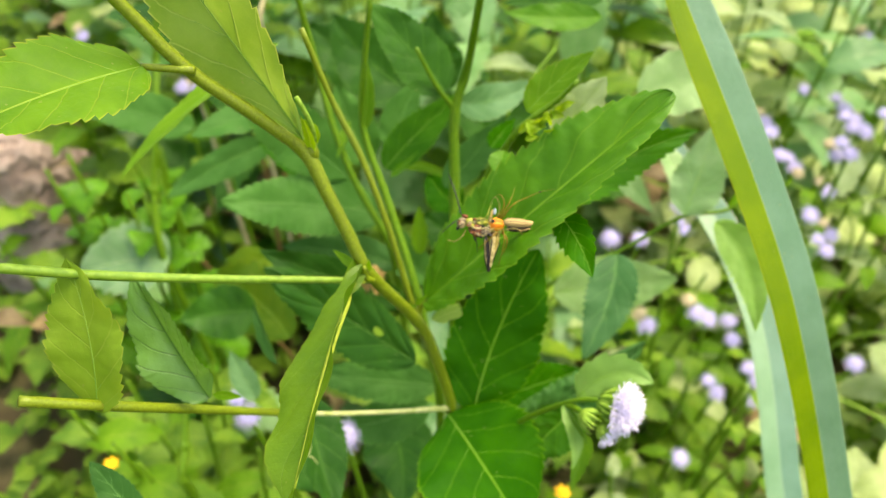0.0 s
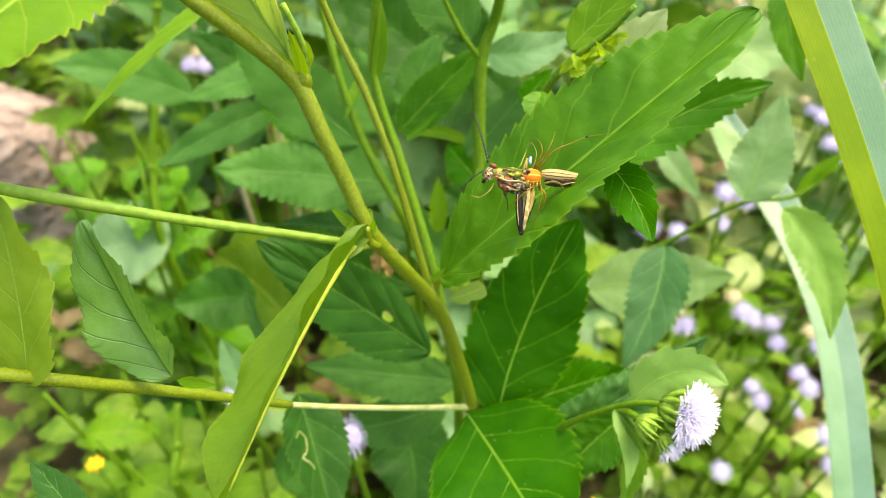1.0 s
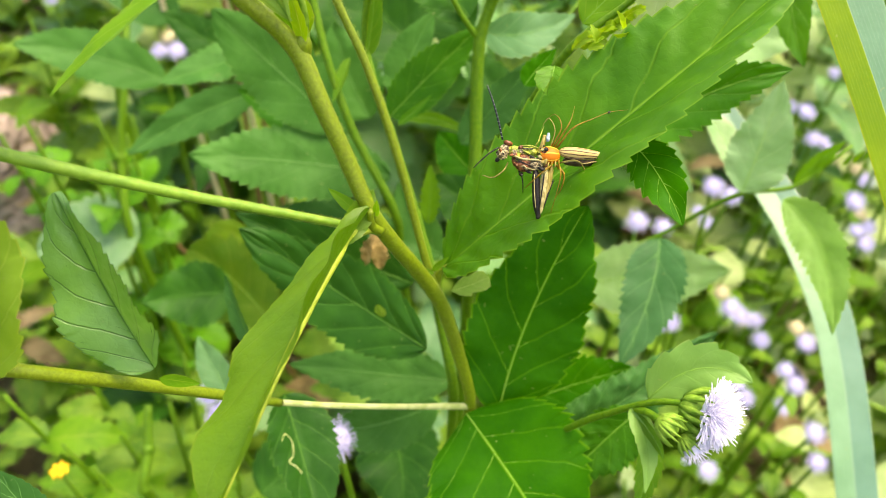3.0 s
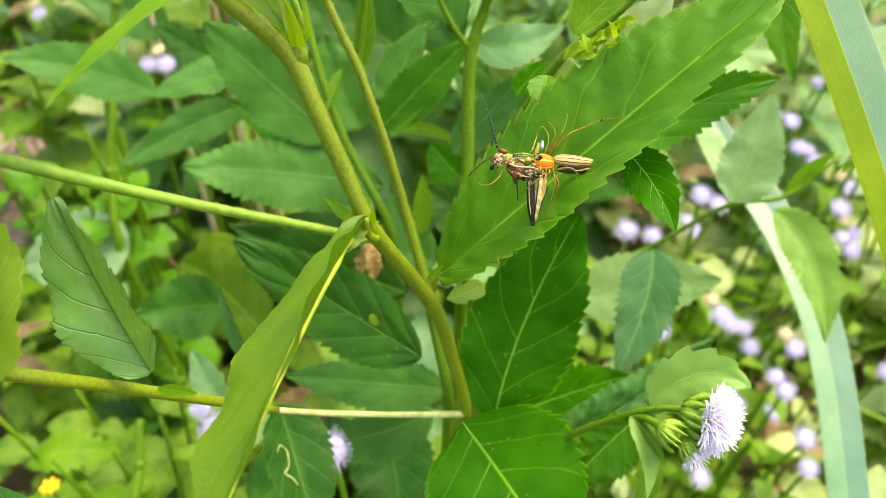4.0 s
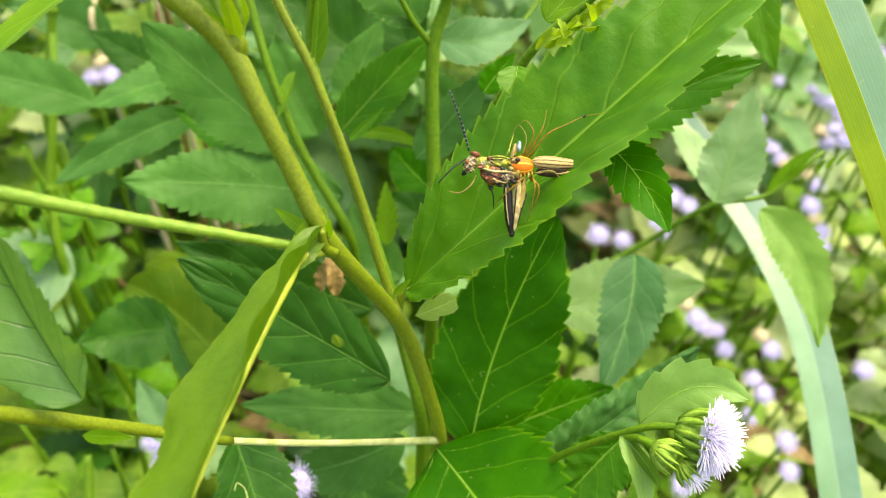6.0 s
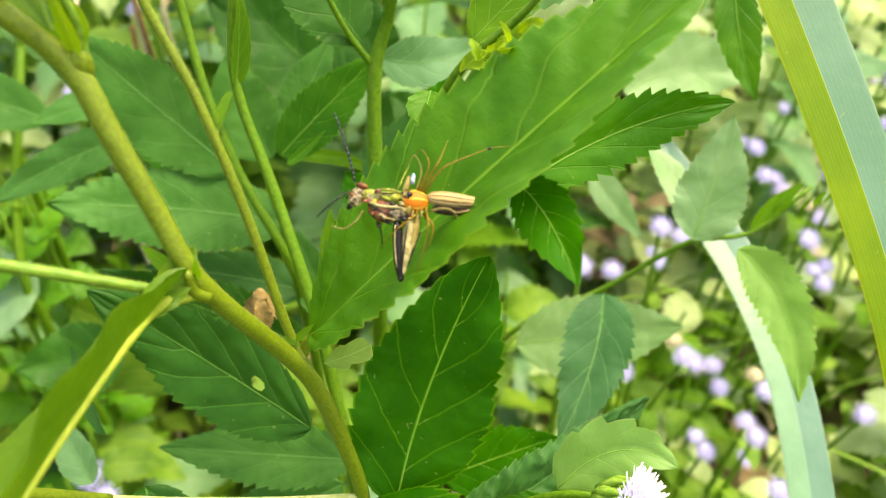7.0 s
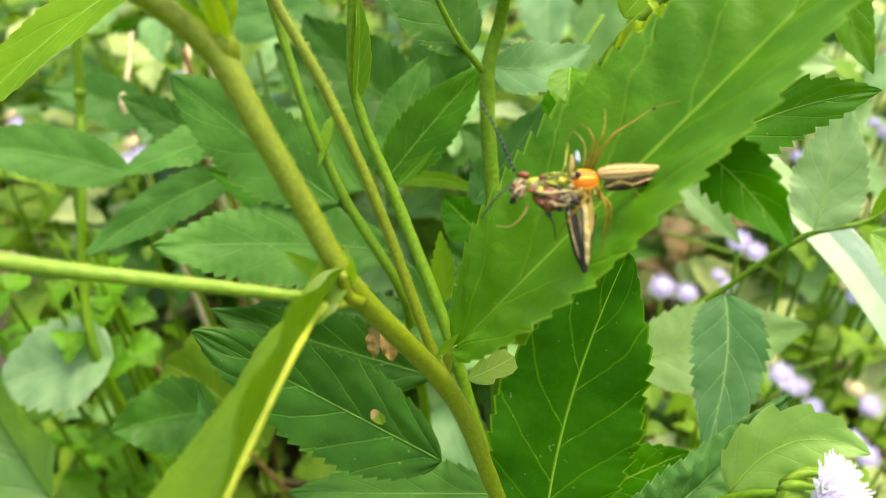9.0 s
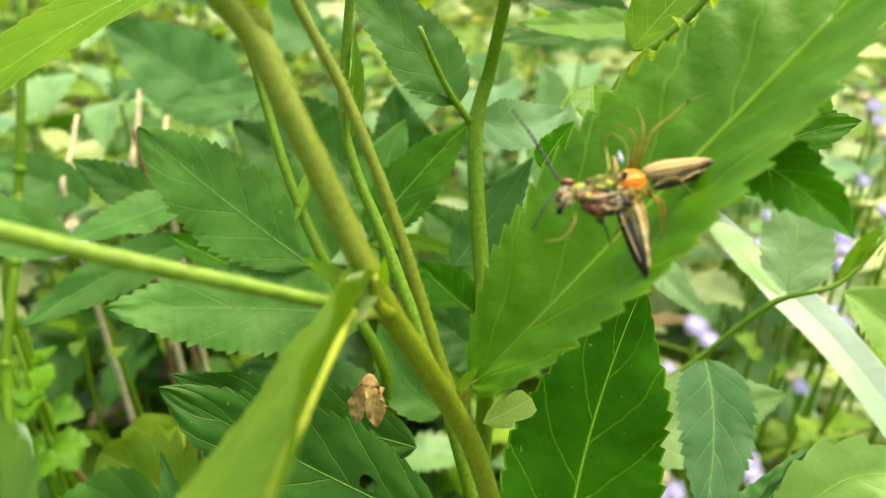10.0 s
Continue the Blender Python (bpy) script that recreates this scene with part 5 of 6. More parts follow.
# flowering weeds at their places
for place, heads in (
    ((0.0830, 0.1672, 0.1788), 2), ((0.1410, 0.1414, 0.1877), 2), ((0.1400, 0.1143, 0.1884), 1), ((0.1316, 0.1286, 0.1607), 2), ((0.1421, 0.2236, 0.1430), 1), ((0.1411, 0.1979, 0.1451), 1),
    ((0.1125, 0.2805, 0.1633), 2), ((0.1045, 0.4156, 0.2342), 2), ((0.0812, 0.4583, 0.2094), 1), ((0.1817, 0.2574, 0.1736), 2), ((0.1762, 0.2669, 0.2135), 2), ((-0.0896, 0.0231, 0.2547), 2),
    ((-0.0359, 0.0092, 0.2971), 1), ((-0.1618, 0.1944, 0.2839), 2), ((-0.3051, 0.3077, 0.2473), 2), ((0.1092, 0.1089, 0.1575), 1), ((0.1482, 0.1219, 0.1515), 1), ((0.1571, 0.1633, 0.1357), 1),
    ((0.1711, 0.2582, 0.2260), 3), ((0.1944, 0.3011, 0.2228), 3), ((0.1699, 0.2308, 0.1986), 2), ((0.2063, 0.2475, 0.2097), 1), ((0.2183, 0.3428, 0.2182), 3), ((0.2304, 0.3979, 0.2433), 2), ((0.1887, 0.2118, 0.2050), 2),
    ((0.0738, 0.1821, 0.1644), 2), ((0.1422, 0.1886, 0.1604), 1), ((0.1393, 0.1410, 0.1985), 2), ((0.1985, 0.1645, 0.1844), 1), ((0.0999, 0.2149, 0.2261), 1), ((0.0811, 0.2081, 0.2135), 1), ((-0.1887, 0.2284, 0.2589), 1),
    ((0.1237, 0.2618, 0.2511), 1), ((0.1732, 0.2512, 0.2731), 2), ((0.1015, 0.1649, 0.1947), 1), ((0.2707, 0.4286, 0.2658), 2), ((-0.1877, 0.3108, 0.2659), 1),
    ((0.1655, 0.2542, 0.2462), 2), ((0.1833, 0.2712, 0.2500), 2), ((0.1712, 0.2280, 0.2519), 2), ((0.1610, 0.2494, 0.2332), 1), ((0.0827, 0.1735, 0.2546), 1), ((0.0630, 0.1551, 0.2542), 1), ((0.1641, 0.3556, 0.2032), 2), ((0.1585, 0.1922, 0.2459), 1), ((0.0890, 0.1408, 0.2184), 2), ((0.1528, 0.5027, 0.2924), 2), ((0.1759, 0.3614, 0.2260), 1), ((0.2326, 0.3571, 0.2944), 2), ((0.2306, 0.3529, 0.2772), 2), ((0.2383, 0.3877, 0.2208), 2), ((0.2252, 0.3460, 0.2499), 2),
):
    far_weed((place[0] + rnd.uniform(-0.015, 0.015), place[1] + 0.02 + rnd.uniform(-0.01, 0.02), 0.0), max(0.03, place[2] - 0.003), 5, "weed topped with fluffy pale lilac flower heads", heads, (0, 2, 4),
             lean=(0, -0.02), group="lilac flowers behind", size=0.7)

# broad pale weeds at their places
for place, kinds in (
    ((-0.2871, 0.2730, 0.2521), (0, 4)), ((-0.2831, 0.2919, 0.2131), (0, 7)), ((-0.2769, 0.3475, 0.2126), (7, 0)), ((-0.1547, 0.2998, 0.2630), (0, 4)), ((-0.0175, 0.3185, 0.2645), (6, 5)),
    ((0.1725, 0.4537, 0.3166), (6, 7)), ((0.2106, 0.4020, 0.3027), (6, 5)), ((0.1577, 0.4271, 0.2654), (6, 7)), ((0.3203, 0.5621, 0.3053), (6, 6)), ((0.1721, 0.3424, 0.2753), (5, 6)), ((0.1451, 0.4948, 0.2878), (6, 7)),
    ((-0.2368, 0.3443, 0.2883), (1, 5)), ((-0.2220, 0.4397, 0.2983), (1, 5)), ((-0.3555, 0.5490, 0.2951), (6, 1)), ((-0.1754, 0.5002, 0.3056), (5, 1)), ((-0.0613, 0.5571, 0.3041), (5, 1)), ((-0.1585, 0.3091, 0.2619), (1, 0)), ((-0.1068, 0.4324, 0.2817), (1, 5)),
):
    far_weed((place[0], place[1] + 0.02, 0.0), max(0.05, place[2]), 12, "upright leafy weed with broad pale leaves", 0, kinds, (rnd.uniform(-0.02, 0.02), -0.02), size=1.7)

# taller broad-leaved weeds at their places
for place in ((-0.2431, 0.3384, 0.3156), (-0.1796, 0.2975, 0.3450), (-0.1536, 0.3268, 0.3293), (-0.1350, 0.4091, 0.2915), (-0.0934, 0.3512, 0.2805), (-0.0449, 0.3170, 0.2857), (-0.0281, 0.3556, 0.2438), (0.0323, 0.3403, 0.2980), (0.0615, 0.4229, 0.3112), (0.0152, 0.3905, 0.3280), (-0.0839, 0.4435, 0.3059), (-0.2109, 0.3745, 0.2647), (0.2158, 0.3382, 0.2202), (0.2069, 0.4100, 0.2357), (0.2323, 0.3460, 0.2606)):
    far_weed((place[0], place[1] + 0.02, 0.0), place[2], 10, "tall weed with broad blue-green leaves", 0, (5, 3, 1) if place[0] < 0.12 else (6, 5, 6), (rnd.uniform(-0.02, 0.02), -0.02), size=rnd.uniform(1.8, 2.3))

# low weeds at their places
for place, kinds in (((-0.1609, 0.0440, 0.2344), (4, 0)), ((-0.1599, 0.0586, 0.2020), (0, 4)), ((-0.1388, 0.0545, 0.2002), (0, 2)), ((-0.1314, 0.0350, 0.2112), (0, 4)), ((-0.1531, 0.0349, 0.2241), (2, 4)), ((-0.1349, 0.0744, 0.1968), (2, 0)), ((-0.1294, 0.0986, 0.1968), (0, 2)), ((-0.1745, 0.0868, 0.1883), (2, 0)), ((-0.0898, 0.0538, 0.2024), (0, 4))):
    far_weed((place[0], place[1] + 0.01, 0.0), max(0.04, place[2]), 8, "low weed with rounded green leaves", 0, kinds, (rnd.uniform(-0.01, 0.01), -0.01), size=1.0)

# low weeds with small round leaves
for place in ((-0.2066, 0.1514, 0.2735), (-0.2017, 0.1661, 0.2674), (-0.1788, 0.1549, 0.2682), (-0.1967, 0.1380, 0.2656), (-0.1785, 0.1596, 0.2554), (-0.1792, 0.1381, 0.2665), (-0.2211, 0.1569, 0.2576), (-0.1976, 0.1792, 0.2609)):
    far_weed((place[0], place[1] + 0.01, 0.0), place[2], 14, "weed with small round green leaves", 0, (9,), (rnd.uniform(-0.02, 0.02), -0.01), size=1.25)

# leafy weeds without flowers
# Weeds on the right take the leaves whose colour is washed out by haze.
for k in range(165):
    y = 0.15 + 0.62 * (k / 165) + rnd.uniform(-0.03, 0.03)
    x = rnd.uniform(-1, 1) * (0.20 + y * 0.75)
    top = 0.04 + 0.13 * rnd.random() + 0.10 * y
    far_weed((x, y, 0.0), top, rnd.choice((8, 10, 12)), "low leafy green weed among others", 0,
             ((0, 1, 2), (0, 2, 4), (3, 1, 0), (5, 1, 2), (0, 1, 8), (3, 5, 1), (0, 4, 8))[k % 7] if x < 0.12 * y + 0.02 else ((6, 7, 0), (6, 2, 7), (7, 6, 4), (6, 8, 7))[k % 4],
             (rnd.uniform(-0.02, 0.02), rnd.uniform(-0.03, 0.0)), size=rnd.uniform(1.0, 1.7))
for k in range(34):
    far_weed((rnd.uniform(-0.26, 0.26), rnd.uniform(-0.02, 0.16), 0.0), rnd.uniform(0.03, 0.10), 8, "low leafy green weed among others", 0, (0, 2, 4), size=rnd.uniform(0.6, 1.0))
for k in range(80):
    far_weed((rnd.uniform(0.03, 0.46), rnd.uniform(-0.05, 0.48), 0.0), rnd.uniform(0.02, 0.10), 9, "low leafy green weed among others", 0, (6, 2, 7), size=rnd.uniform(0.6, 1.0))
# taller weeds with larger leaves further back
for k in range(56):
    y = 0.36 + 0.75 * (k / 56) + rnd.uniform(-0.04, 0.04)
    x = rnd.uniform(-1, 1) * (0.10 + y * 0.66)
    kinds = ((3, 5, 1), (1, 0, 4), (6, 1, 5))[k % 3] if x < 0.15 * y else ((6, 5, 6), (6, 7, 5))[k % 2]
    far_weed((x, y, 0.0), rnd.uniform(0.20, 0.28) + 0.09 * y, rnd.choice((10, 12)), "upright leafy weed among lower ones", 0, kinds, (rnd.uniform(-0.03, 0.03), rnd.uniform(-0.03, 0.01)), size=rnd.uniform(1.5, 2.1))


# the thicket beyond, too far to tell plant from plant
def thicket(name, mat, count, seed, span):
    r2, bm = random.Random(seed), bmesh.new()
    for k in range(count):
        y = 0.75 + 3.2 * r2.random() ** 1.5
        x = r2.uniform(*span) * (0.25 + y * 0.75)
        if k % 2 == 0:
            d, a = r2.uniform(0.9, 4.4), r2.uniform(0, 6.28)
            x, y = d * math.cos(a), 0.2 + d * math.sin(a)
            if abs(x) < 0.75 and -0.6 < y < 1.0:
                continue
        z = r2.random() ** 1.3 * (0.16 + 0.16 * min(abs(y), 2.2))
        length, a = r2.uniform(0.03, 0.07) * (0.8 + 0.25 * abs(y)), r2.uniform(0, 6.28)
        d = Vector((math.cos(a), math.sin(a), r2.uniform(-0.5, 0.35)))
        p = Vector((x, y, z + 0.01))
        one = leaf_bm(p, p + d * length * 0.5 + Vector((0, 0, length * 0.08)), p + d * length, (r2.uniform(-0.5, 0.5), r2.uniform(-0.8, 0.2), 1), length * r2.uniform(0.45, 0.7), teeth=3, bite=0.04, cols=2, seed=k)
        me = bpy.data.meshes.new("scratch")
        one.to_mesh(me)
        one.free()
        bm.from_mesh(me)
        bpy.data.meshes.remove(me)
    tagged(part(name, bm, mat), "dense green weeds further off, seen as one mass", "undergrowth", kind="stuff")


thicket("thicket", LEAF_FAR, 2000, 21, (-1, 0.7))
# Darker leaf colour puts shade into the far mass.
thicket("thicket", LEAF_SHADE, 1700, 22, (-1, 0.6))
# Right side of the mass, with haze painted into its pale leaf colour.
thicket("thicket", LEAF_PALE_HAZE, 1100, 23, (-0.4, 1))


# small leaves that cover the soil
def carpet():
    bm = bmesh.new()
    uvs = bm.loops.layers.uv.verify()
    r2 = random.Random(5)
    for k in range(46000):
        if k % 5 < 2:
            y = -0.15 + 3.6 * r2.random() ** 2.3
            x = r2.uniform(-1, 1) * (0.5 + 0.9 * max(y, 0))
        else:
            d, a = 4.8 * r2.random() ** 0.5, r2.uniform(0, 6.28)
            x, y = d * math.cos(a), 0.4 + d * math.sin(a)
        away = math.hypot(x, y)
        z = r2.random() ** 2 * (0.04 + 0.12 * max(0.0, min(away, 3.0) - 1.0)) + 0.002
        if noise.noise(Vector((x * 9, y * 9, 1.7))) < -0.33:
            continue
        s, a = r2.uniform(0.007, 0.018) * (1 + 0.9 * away), r2.uniform(0, 6.28)
        m = Matrix.Translation((x, y, z)) @ Euler((r2.uniform(-0.6, 0.6), r2.uniform(-0.6, 0.6), a)).to_matrix().to_4x4()
        pts = [(0, 0, 0), (0.45, 0.35, 0.08), (0.5, 0.65, 0.06), (0, 1.1, -0.1), (-0.5, 0.65, 0.06), (-0.45, 0.35, 0.08), (0, 0.5, 0)]
        vs = [bm.verts.new(m @ (Vector(p) * s)) for p in pts]
        for a_, b_ in ((0, 1), (1, 2), (2, 3), (3, 4), (4, 5), (5, 0)):
            f = bm.faces.new((vs[6], vs[a_], vs[b_]))
            for loop, i in zip(f.loops, (6, a_, b_)):
                loop[uvs].uv = (pts[i][1], 0.5 + pts[i][0])
    tagged(part("ground_cover", bm, LEAF_FAR), "small round green leaves covering the soil", "ground cover", kind="stuff")


carpet()


def litter():
    bm = bmesh.new()
    r2 = random.Random(9)
    for k in range(320):
        y, a = -0.05 + 1.4 * r2.random(), r2.uniform(0, 6.28)
        p = Vector((r2.uniform(-1, 1) * (0.3 + 0.6 * max(y, 0)), y, r2.uniform(0.0, 0.03)))
        d = Vector((math.cos(a), math.sin(a), r2.uniform(-0.1, 0.4))) * r2.uniform(0.02, 0.07)
        tube(bm, [p, p + d * 0.5 + Vector((0, 0, r2.uniform(-0.004, 0.008))), p + d], (0.0009, 0.0011, 0.0005), 4, 5)
    tagged(part("dry_stalks", bm, STRAW), "dry straw-coloured stalks lying on the soil", "litter", kind="stuff")


litter()
for pts in (((-0.1838, 0.1706, 0.2123), (-0.1471, 0.1674, 0.2270), (-0.1105, 0.1664, 0.2460)), ((-0.1365, 0.2100, 0.3263), (-0.1341, 0.1841, 0.2986), (-0.1379, 0.1689, 0.2684)), ((-0.1402, 0.2103, 0.3100), (-0.1405, 0.1920, 0.2745), (-0.1656, 0.1743, 0.1971))):
    dry = thing("dry_stalk", "thin brown dry stalk standing among the weeds", "stalk", at=(0, 0, 0))
    foot = (pts[-1][0], pts[0][1] + 0.03, -0.01)
    stem(dry, [pts[0], (Vector(pts[0]) + Vector(foot)) / 2 + Vector((0.004, 0, 0)), foot], (0.0011, 0.0013, 0.0016), STEM_BROWN, count=16, ring=7)
for pts in (((-0.1701, 0.1901, 0.3243), (-0.1654, 0.1622, 0.2941), (-0.1682, 0.1460, 0.2628), (-0.1645, 0.1309, 0.2317)), ((-0.1204, 0.0520, 0.2300), (-0.1184, 0.0413, 0.2184), (-0.1177, 0.0317, 0.2082)), ((-0.1608, 0.2007, 0.3789), (-0.1671, 0.1818, 0.3208), (-0.1755, 0.1664, 0.2693))):
    green = thing("weed_stalk", "bare pale green upright weed stalk", "stalk", at=(0, 0, 0))
    stem(green, [*pts, (pts[-1][0], pts[-1][1] + 0.03, -0.01)], (0.0014, 0.0016, 0.0018, 0.0018, 0.002), STEM_THIN, count=20, ring=8)
    for p in pts[1:]:
        bm = bmesh.new()
        egg(bm, p, (0, 0, 1), 0.005, 0.0046, 0.0046, up=(1, 0, 0), rings=8, ring=10)
        part("node", bm, STEM_THIN, green)
for pts in (((-0.1767, 0.2470, 0.3203), (-0.1750, 0.2323, 0.3089), (-0.1735, 0.2165, 0.2975)), ((-0.1573, 0.2693, 0.3255), (-0.1551, 0.2547, 0.3116), (-0.1534, 0.2394, 0.2987)), ((-0.1463, 0.2727, 0.3214), (-0.1441, 0.2594, 0.3114), (-0.1429, 0.2443, 0.2995))):
    straw = thing("dry_stalk", "pale broken straw standing among the weeds", "stalk", at=(0, 0, 0))
    stem(straw, [*pts, (pts[-1][0], pts[-1][1] + 0.03, -0.01)], (0.0008, 0.0012, 0.0013, 0.0016), STRAW, count=16, ring=7, rough=0.2)
lean = random.Random(17)
for k in range(12):
    p = Vector((lean.uniform(0.07, 0.26), lean.uniform(0.08, 0.34), lean.uniform(0.13, 0.20)))
    side = Vector((lean.uniform(0.05, 0.10) * (-1) ** k, lean.uniform(-0.02, 0.02), -0.03))
    yellow = thing("weed_stalk", "thin yellow-green weed stalk leaning over", "stalk", at=(0, 0, 0))
    stem(yellow, [p, p + side * 0.6, p + side + Vector((0, 0.01, -0.03)), (p.x + side.x * 1.3, p.y + 0.02, -0.01)], (0.0006, 0.0008, 0.0009, 0.0012), BUD, count=14, ring=6)
# small yellow flowers
for p in ((-0.1429, 0.0273, 0.2214), (0.0343, 0.0360, 0.2377), (-0.1459, 0.0290, 0.2159)):
    y = thing("yellow_flower", "tiny yellow daisy-like flower on a thin stalk", "flower", at=p)
    bm = bmesh.new()
    egg(bm, (0, 0, 0), (0, -0.5, 1), 0.002, 0.003, 0.003, up=(1, 0, 0))
    for k in range(7):
        d = Vector((math.cos(k * 0.9), math.sin(k * 0.9), 0.1)) * 0.002
        egg(bm, d, d, 0.0026, 0.0015, 0.0006, rings=5, ring=6)
    part("petals", bm, PETAL_YELLOW, y)
    stem(y, [(0, 0, 0), (0.002, 0.005, -p[2] * 0.5), (0, 0.01, -p[2] - 0.005)], (0.0005, 0.0006, 0.0008), STEM_THIN, count=8, ring=6)

# pale stone on the soil
bm = bmesh.new()
egg(bm, (0, 0, 0), (1, 0.3, 0), 0.105, 0.12, 0.22, rings=22, ring=30)
for v in bm.verts:
    v.co *= 1 + 0.22 * noise.noise(v.co * 16) + 0.07 * noise.noise(v.co * 60)
stone = part("stone", bm, STONE)
stone.location = (-0.404, 0.311, 0.07)
tagged(stone, "pale pinkish stone lying on the soil", "stone")


# ---- wind ----
def swayed(home, foot, shift):
    """The pose of a thing that leans about its foot, so that its top goes by shift."""
    arm, shift = Vector(home) - Vector(foot), Vector(shift)
    lean = arm.rotation_difference(arm + shift).to_matrix().to_4x4()
    return Matrix.Translation(foot) @ lean @ Matrix.Translation(-Vector(foot))


def motions():
    for plant, top, foot, rows in (
        (flower, FLOWER, (0.012, 0.0, 0.0), ((0, (-0.00185, 0.00105, 0.00135)), (0.5, (-0.00209, -0.00018, 0.00015)), (1, (-0.00049, 0.00034, 0.00045)), (1.5, (-0.00177, 0.00049, 0.00087)), (2, (-0.00047, 0.00021, 0.00029)), (3.5, (0.00000, 0.00000, 0.00000)), (4, (0.00071, -0.00010, -0.00019)), (4.5, (0.00018, 0.00003, 0.00001)), (5, (0.00074, -0.00001, -0.00010)), (6.5, (0.00034, 0.00004, 0.00002)), (7, (-0.00095, 0.00045, 0.00062)), (7.5, (-0.00344, 0.00086, 0.00153)), (8, (-0.00349, 0.00075, 0.00163)), (8.5, (-0.00427, 0.00102, 0.00213)), (9, (-0.00305, 0.00121, 0.00219)), (9.5, (-0.00236, 0.00124, 0.00216)), (10, (-0.00217, 0.00105, 0.00208)))),
        (rear, (-0.0140, 0.0758, 0.3712), (-0.02, 0.07, 0.0), ((0, (-0.00010, 0.00055, 0.00057)), (2, (0.00024, 0.00024, 0.00021)), (3.5, (0.00000, 0.00000, 0.00000)), (5, (0.00037, 0.00006, 0.00002)), (6.5, (0.00024, 0.00003, 0.00001)), (7, (0.00053, 0.00029, 0.00028)), (7.5, (0.00126, 0.00053, 0.00044)), (8, (0.00175, 0.00061, 0.00040)), (8.5, (0.00305, 0.00121, 0.00096)), (9, (0.00390, 0.00135, 0.00114)), (9.5, (0.00395, 0.00089, 0.00095)), (10, (0.00366, 0.00079, 0.00145)))),
        (shrub, (0.0599, 0.0891, 0.3259), (0.03, 0.12, 0.0), ((0, (0.00182, 0.00479, 0.00454)), (0.5, (0.00451, 0.00274, 0.00205)), (1, (0.00158, 0.00122, 0.00093)), (1.5, (0.00040, 0.00121, 0.00117)), (2, (0.00009, 0.00118, 0.00119)), (3.5, (0.00000, 0.00000, 0.00000)), (4, (0.00057, -0.00046, -0.00056)), (4.5, (0.00073, -0.00062, -0.00076)), (5, (0.00151, -0.00060, -0.00083)), (6.5, (0.00132, -0.00071, -0.00094)), (7, (0.00293, -0.00039, -0.00074)), (7.5, (0.00295, 0.00040, 0.00003)), (8, (0.00216, 0.00143, 0.00132)), (8.5, (0.00275, 0.00101, 0.00076)), (9, (0.00369, 0.00051, 0.00004)), (9.5, (0.00377, 0.00007, -0.00029)), (10, (0.00133, -0.00047, -0.00094)))),
        (GRASS, (0.0472, 0.0479, 0.3965), (0.075, -0.005, 0.0), ((0, (0.00100, 0.00015, 0.00001)), (0.5, (0.00260, 0.00034, 0.00000)), (1, (0.00340, 0.00046, 0.00000)), (3.5, (0.00230, 0.00034, 0.00004)), (5, (0.00183, 0.00027, 0.00009)), (6.5, (0.00420, 0.00054, 0.00019)), (7.5, (0.00652, 0.00087, 0.00007)), (8.5, (0.00480, 0.00060, -0.00016)), (10, (0.00478, 0.00006, 0.00001)))),
    ):
        home = Matrix.Translation(plant.location)
        walk(plant, [(t, swayed(top, foot, shift) @ home) for t, shift in rows])
    rows = ((0, (0.00098, -0.00174, -0.00191)), (0.5, (-0.00106, -0.00161, -0.00146)), (1, (-0.00029, -0.00088, -0.00084)), (1.5, (-0.00038, -0.00076, -0.00071)), (2, (-0.00047, -0.00084, -0.00079)), (3.5, (0.00000, 0.00000, 0.00000)), (4, (-0.00094, 0.00020, 0.00032)), (4.5, (0.00016, 0.00078, 0.00082)), (5, (-0.00065, 0.00099, 0.00116)), (6.5, (0.00032, 0.00195, 0.00218)), (8.5, (0.00220, 0.00120, 0.00110)), (9, (0.00190, 0.00201, 0.00240)), (10, (0.00166, 0.00118, 0.00225)))
    arm_rows = ((0, (0.00074, -0.00429, -0.00444)), (0.5, (0.00045, -0.00260, -0.00271)), (1, (0.00029, -0.00151, -0.00159)), (1.5, (0.00032, -0.00147, -0.00158)), (2, (0.00029, -0.00139, -0.00147)), (3.5, (0.00000, 0.00000, 0.00000)), (5, (-0.00004, 0.00020, 0.00023)), (6.5, (-0.00012, 0.00065, 0.00076)), (8.5, (0.00002, -0.00021, -0.00027)), (10, (-0.00001, 0.00030, 0.00058)))
    walk(ARM, [(t, swayed((-0.0629, -0.0161, 0.3989), (-0.0218, 0.0037, 0.3750), shift)) for t, shift in arm_rows])
    curl_rows = ((0, (0.00533, 0.00087, 0.00004)), (0.5, (0.00069, 0.00012, 0.00001)), (1, (0.00000, 0.00000, -0.00000)), (10, (0.00000, 0.00000, 0.00000)))
    walk(CURLED, [(t, swayed((-0.0304, -0.0405, 0.3732), (-0.0222, 0.0022, 0.3792), shift)) for t, shift in curl_rows])
    leaf_foot = (-0.0117, 0.0153, 0.3573)
    bend_rows = ((0, (0.0000, 0.0000, 0.0000)), (8.5, (0.0000, 0.0000, 0.0000)), (9, (0.0006, -0.0018, 0.0009)), (9.5, (0.0034, -0.0029, 0.0053)), (10, (0.0068, -0.0046, 0.0127)))
    walk(SPIDER_LEAF, [(t, swayed(SEAT, leaf_foot, shift)) for t, shift in bend_rows])
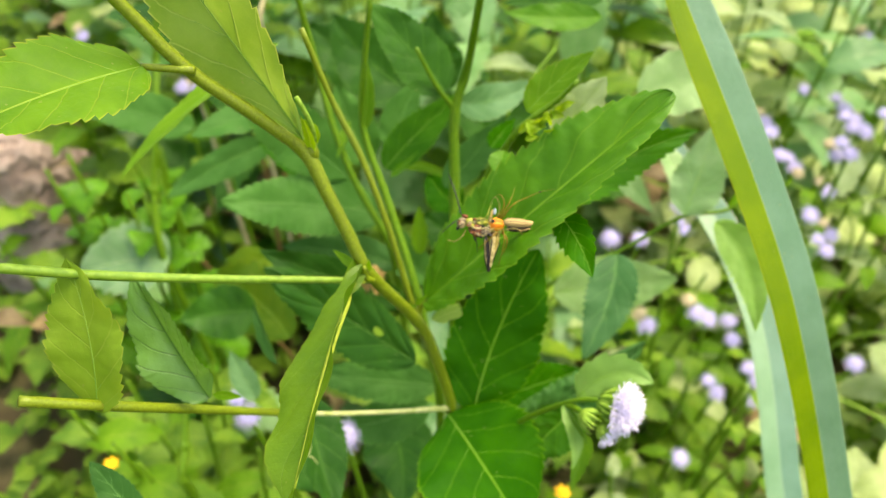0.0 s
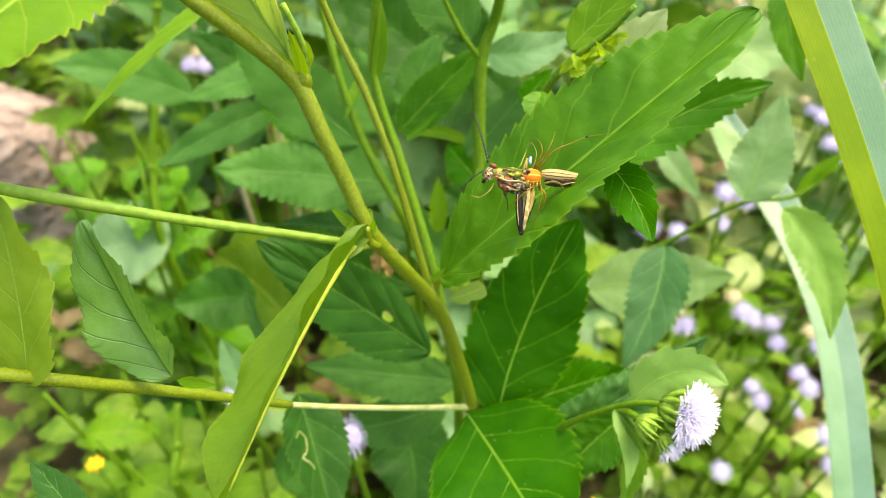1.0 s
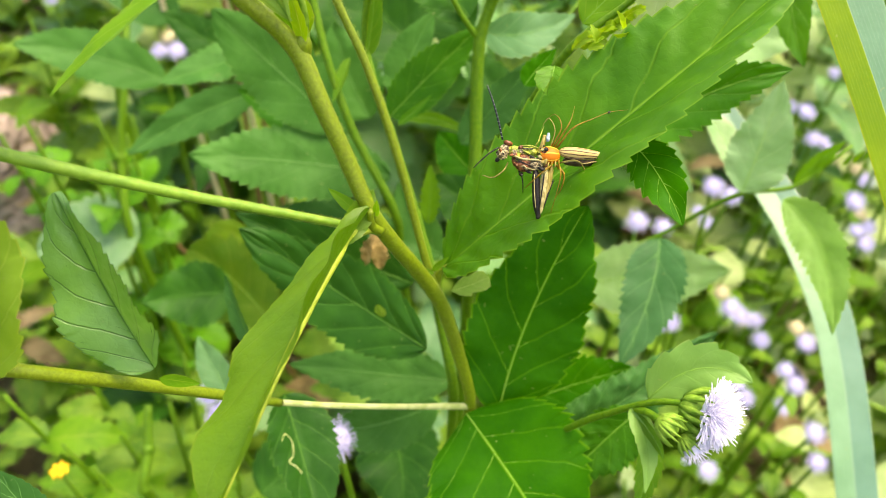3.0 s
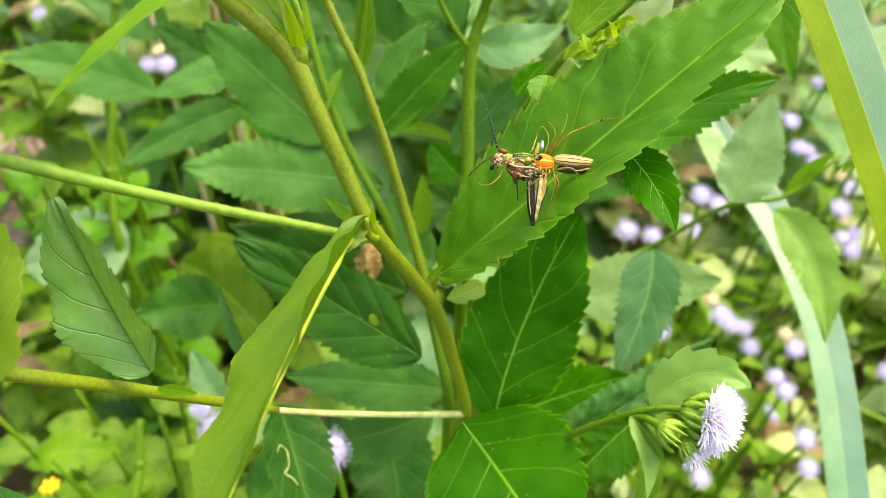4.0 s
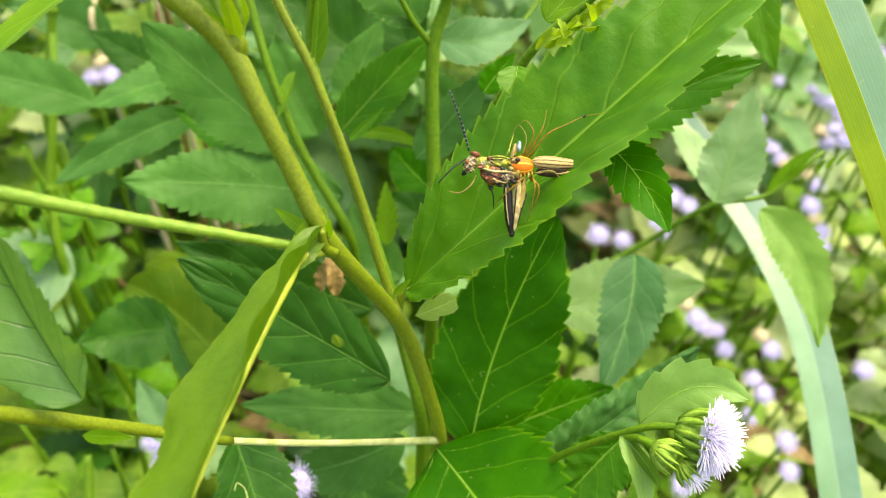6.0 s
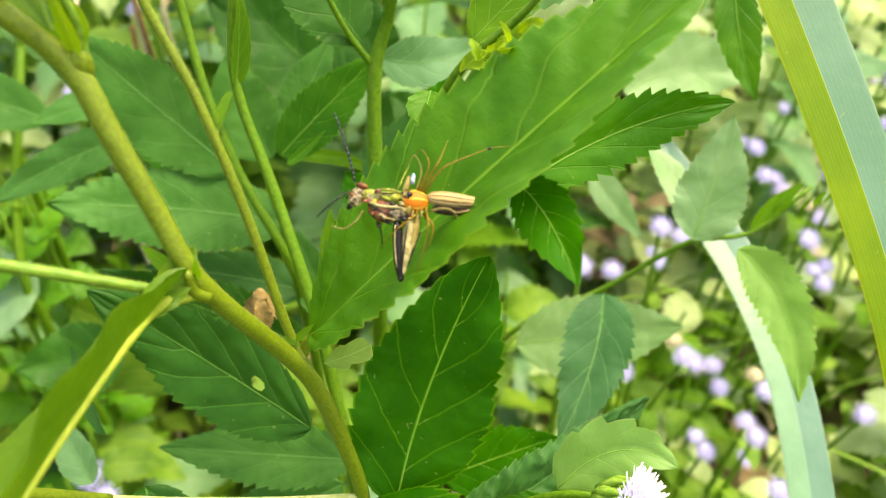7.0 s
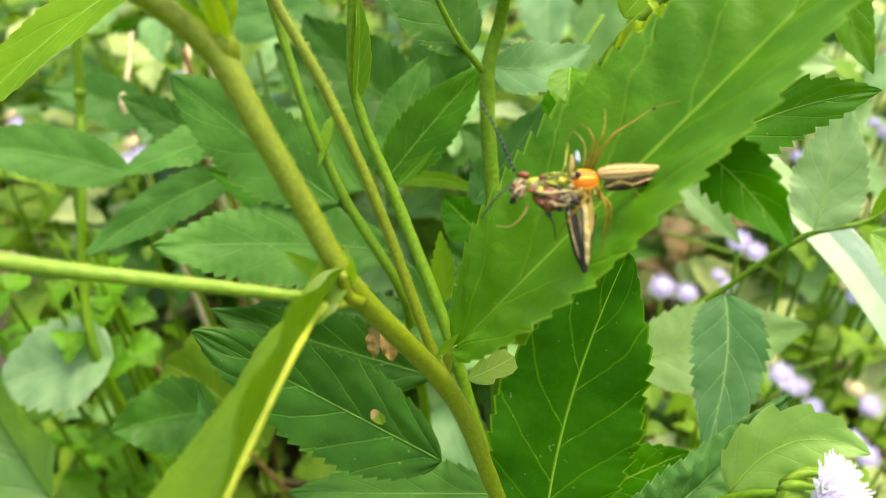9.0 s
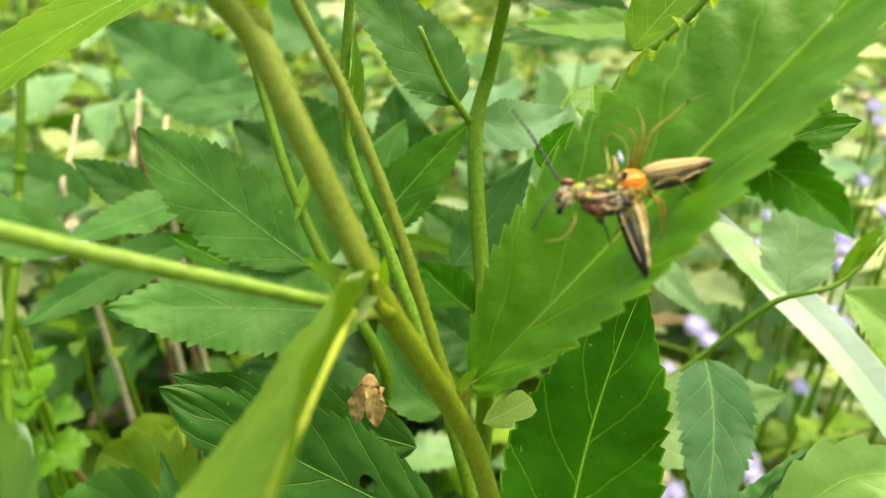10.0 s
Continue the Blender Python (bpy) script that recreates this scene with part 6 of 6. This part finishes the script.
    seat_rows = ((0, (0.0000, 0.0000, 0.0000), 0), (2, (0.0000, 0.0000, 0.0000), 0), (4, (0.0000, 0.0000, 0.0000), 0), (4.5, (0.0001, -0.0009, -0.0010), 0), (5.2, (0.0001, -0.0010, -0.0011), 0), (6.5, (0.0000, -0.0004, -0.0005), 1), (7, (0.0000, -0.0003, -0.0004), -1), (8, (0.0000, 0.0000, 0.0000), 3), (8.5, (0.0000, 0.0000, 0.0000), 4), (9, (0.0006, -0.0018, 0.0009), 5), (9.5, (0.0034, -0.0029, 0.0053), 8), (10, (0.0068, -0.0046, 0.0127), 12))
    for animal in (spider, hopper):
        walk(animal, [(t, swayed(SEAT, leaf_foot, shift) @ Matrix.Translation(SEAT) @ Matrix.Rotation(radians(turn), 4, TOWARD)) for t, shift, turn in seat_rows])
    pivot = Matrix.Translation((-0.0683, 0.0347, 0.3921))
    walk(STRIP, [(t, pivot @ Matrix.Rotation(radians(turn), 4, Vector((-0.6369, -0.6411, -0.4281))) @ pivot.inverted()) for t, turn in ((0, 0), (5, 0), (6.5, -15), (8, -30), (10, -38))])
    droop_rows = ((0, (0, 0, 0)), (0.5, (0.0039, -0.0010, -0.0016)), (1, (0.0066, -0.0016, -0.0027)), (2.2, (0.0066, -0.0016, -0.0027)), (10, (0.0066, -0.0016, -0.0027)))
    walk(DROOP, [(t, swayed((-0.0665, -0.0109, 0.4257), (-0.0584, 0.0024, 0.4235), shift)) for t, shift in droop_rows])
    tuck_rows = ((0, (-0.01352, -0.00139, 0.00071)), (3.5, (-0.01080, -0.00101, 0.00036)), (5, (-0.00885, 0.00016, 0.00119)), (6.5, (-0.00426, 0.00256, 0.00335)), (7.5, (0.00000, 0.00000, 0.00000)), (9, (-0.00116, -0.00087, -0.00098)), (10, (-0.00255, 0.00048, 0.00099)))
    walk(TUCKED, [(t, swayed((0.0545, 0.0587, 0.3769), (0.0162, 0.0392, 0.3705), shift)) for t, shift in tuck_rows])
    for piece in LEFT:
        walk(piece, [(t, swayed((-0.0480, -0.0230, 0.3684), (-0.0047, 0.0115, 0.3195), shift)) for t, shift in rows])


motions()
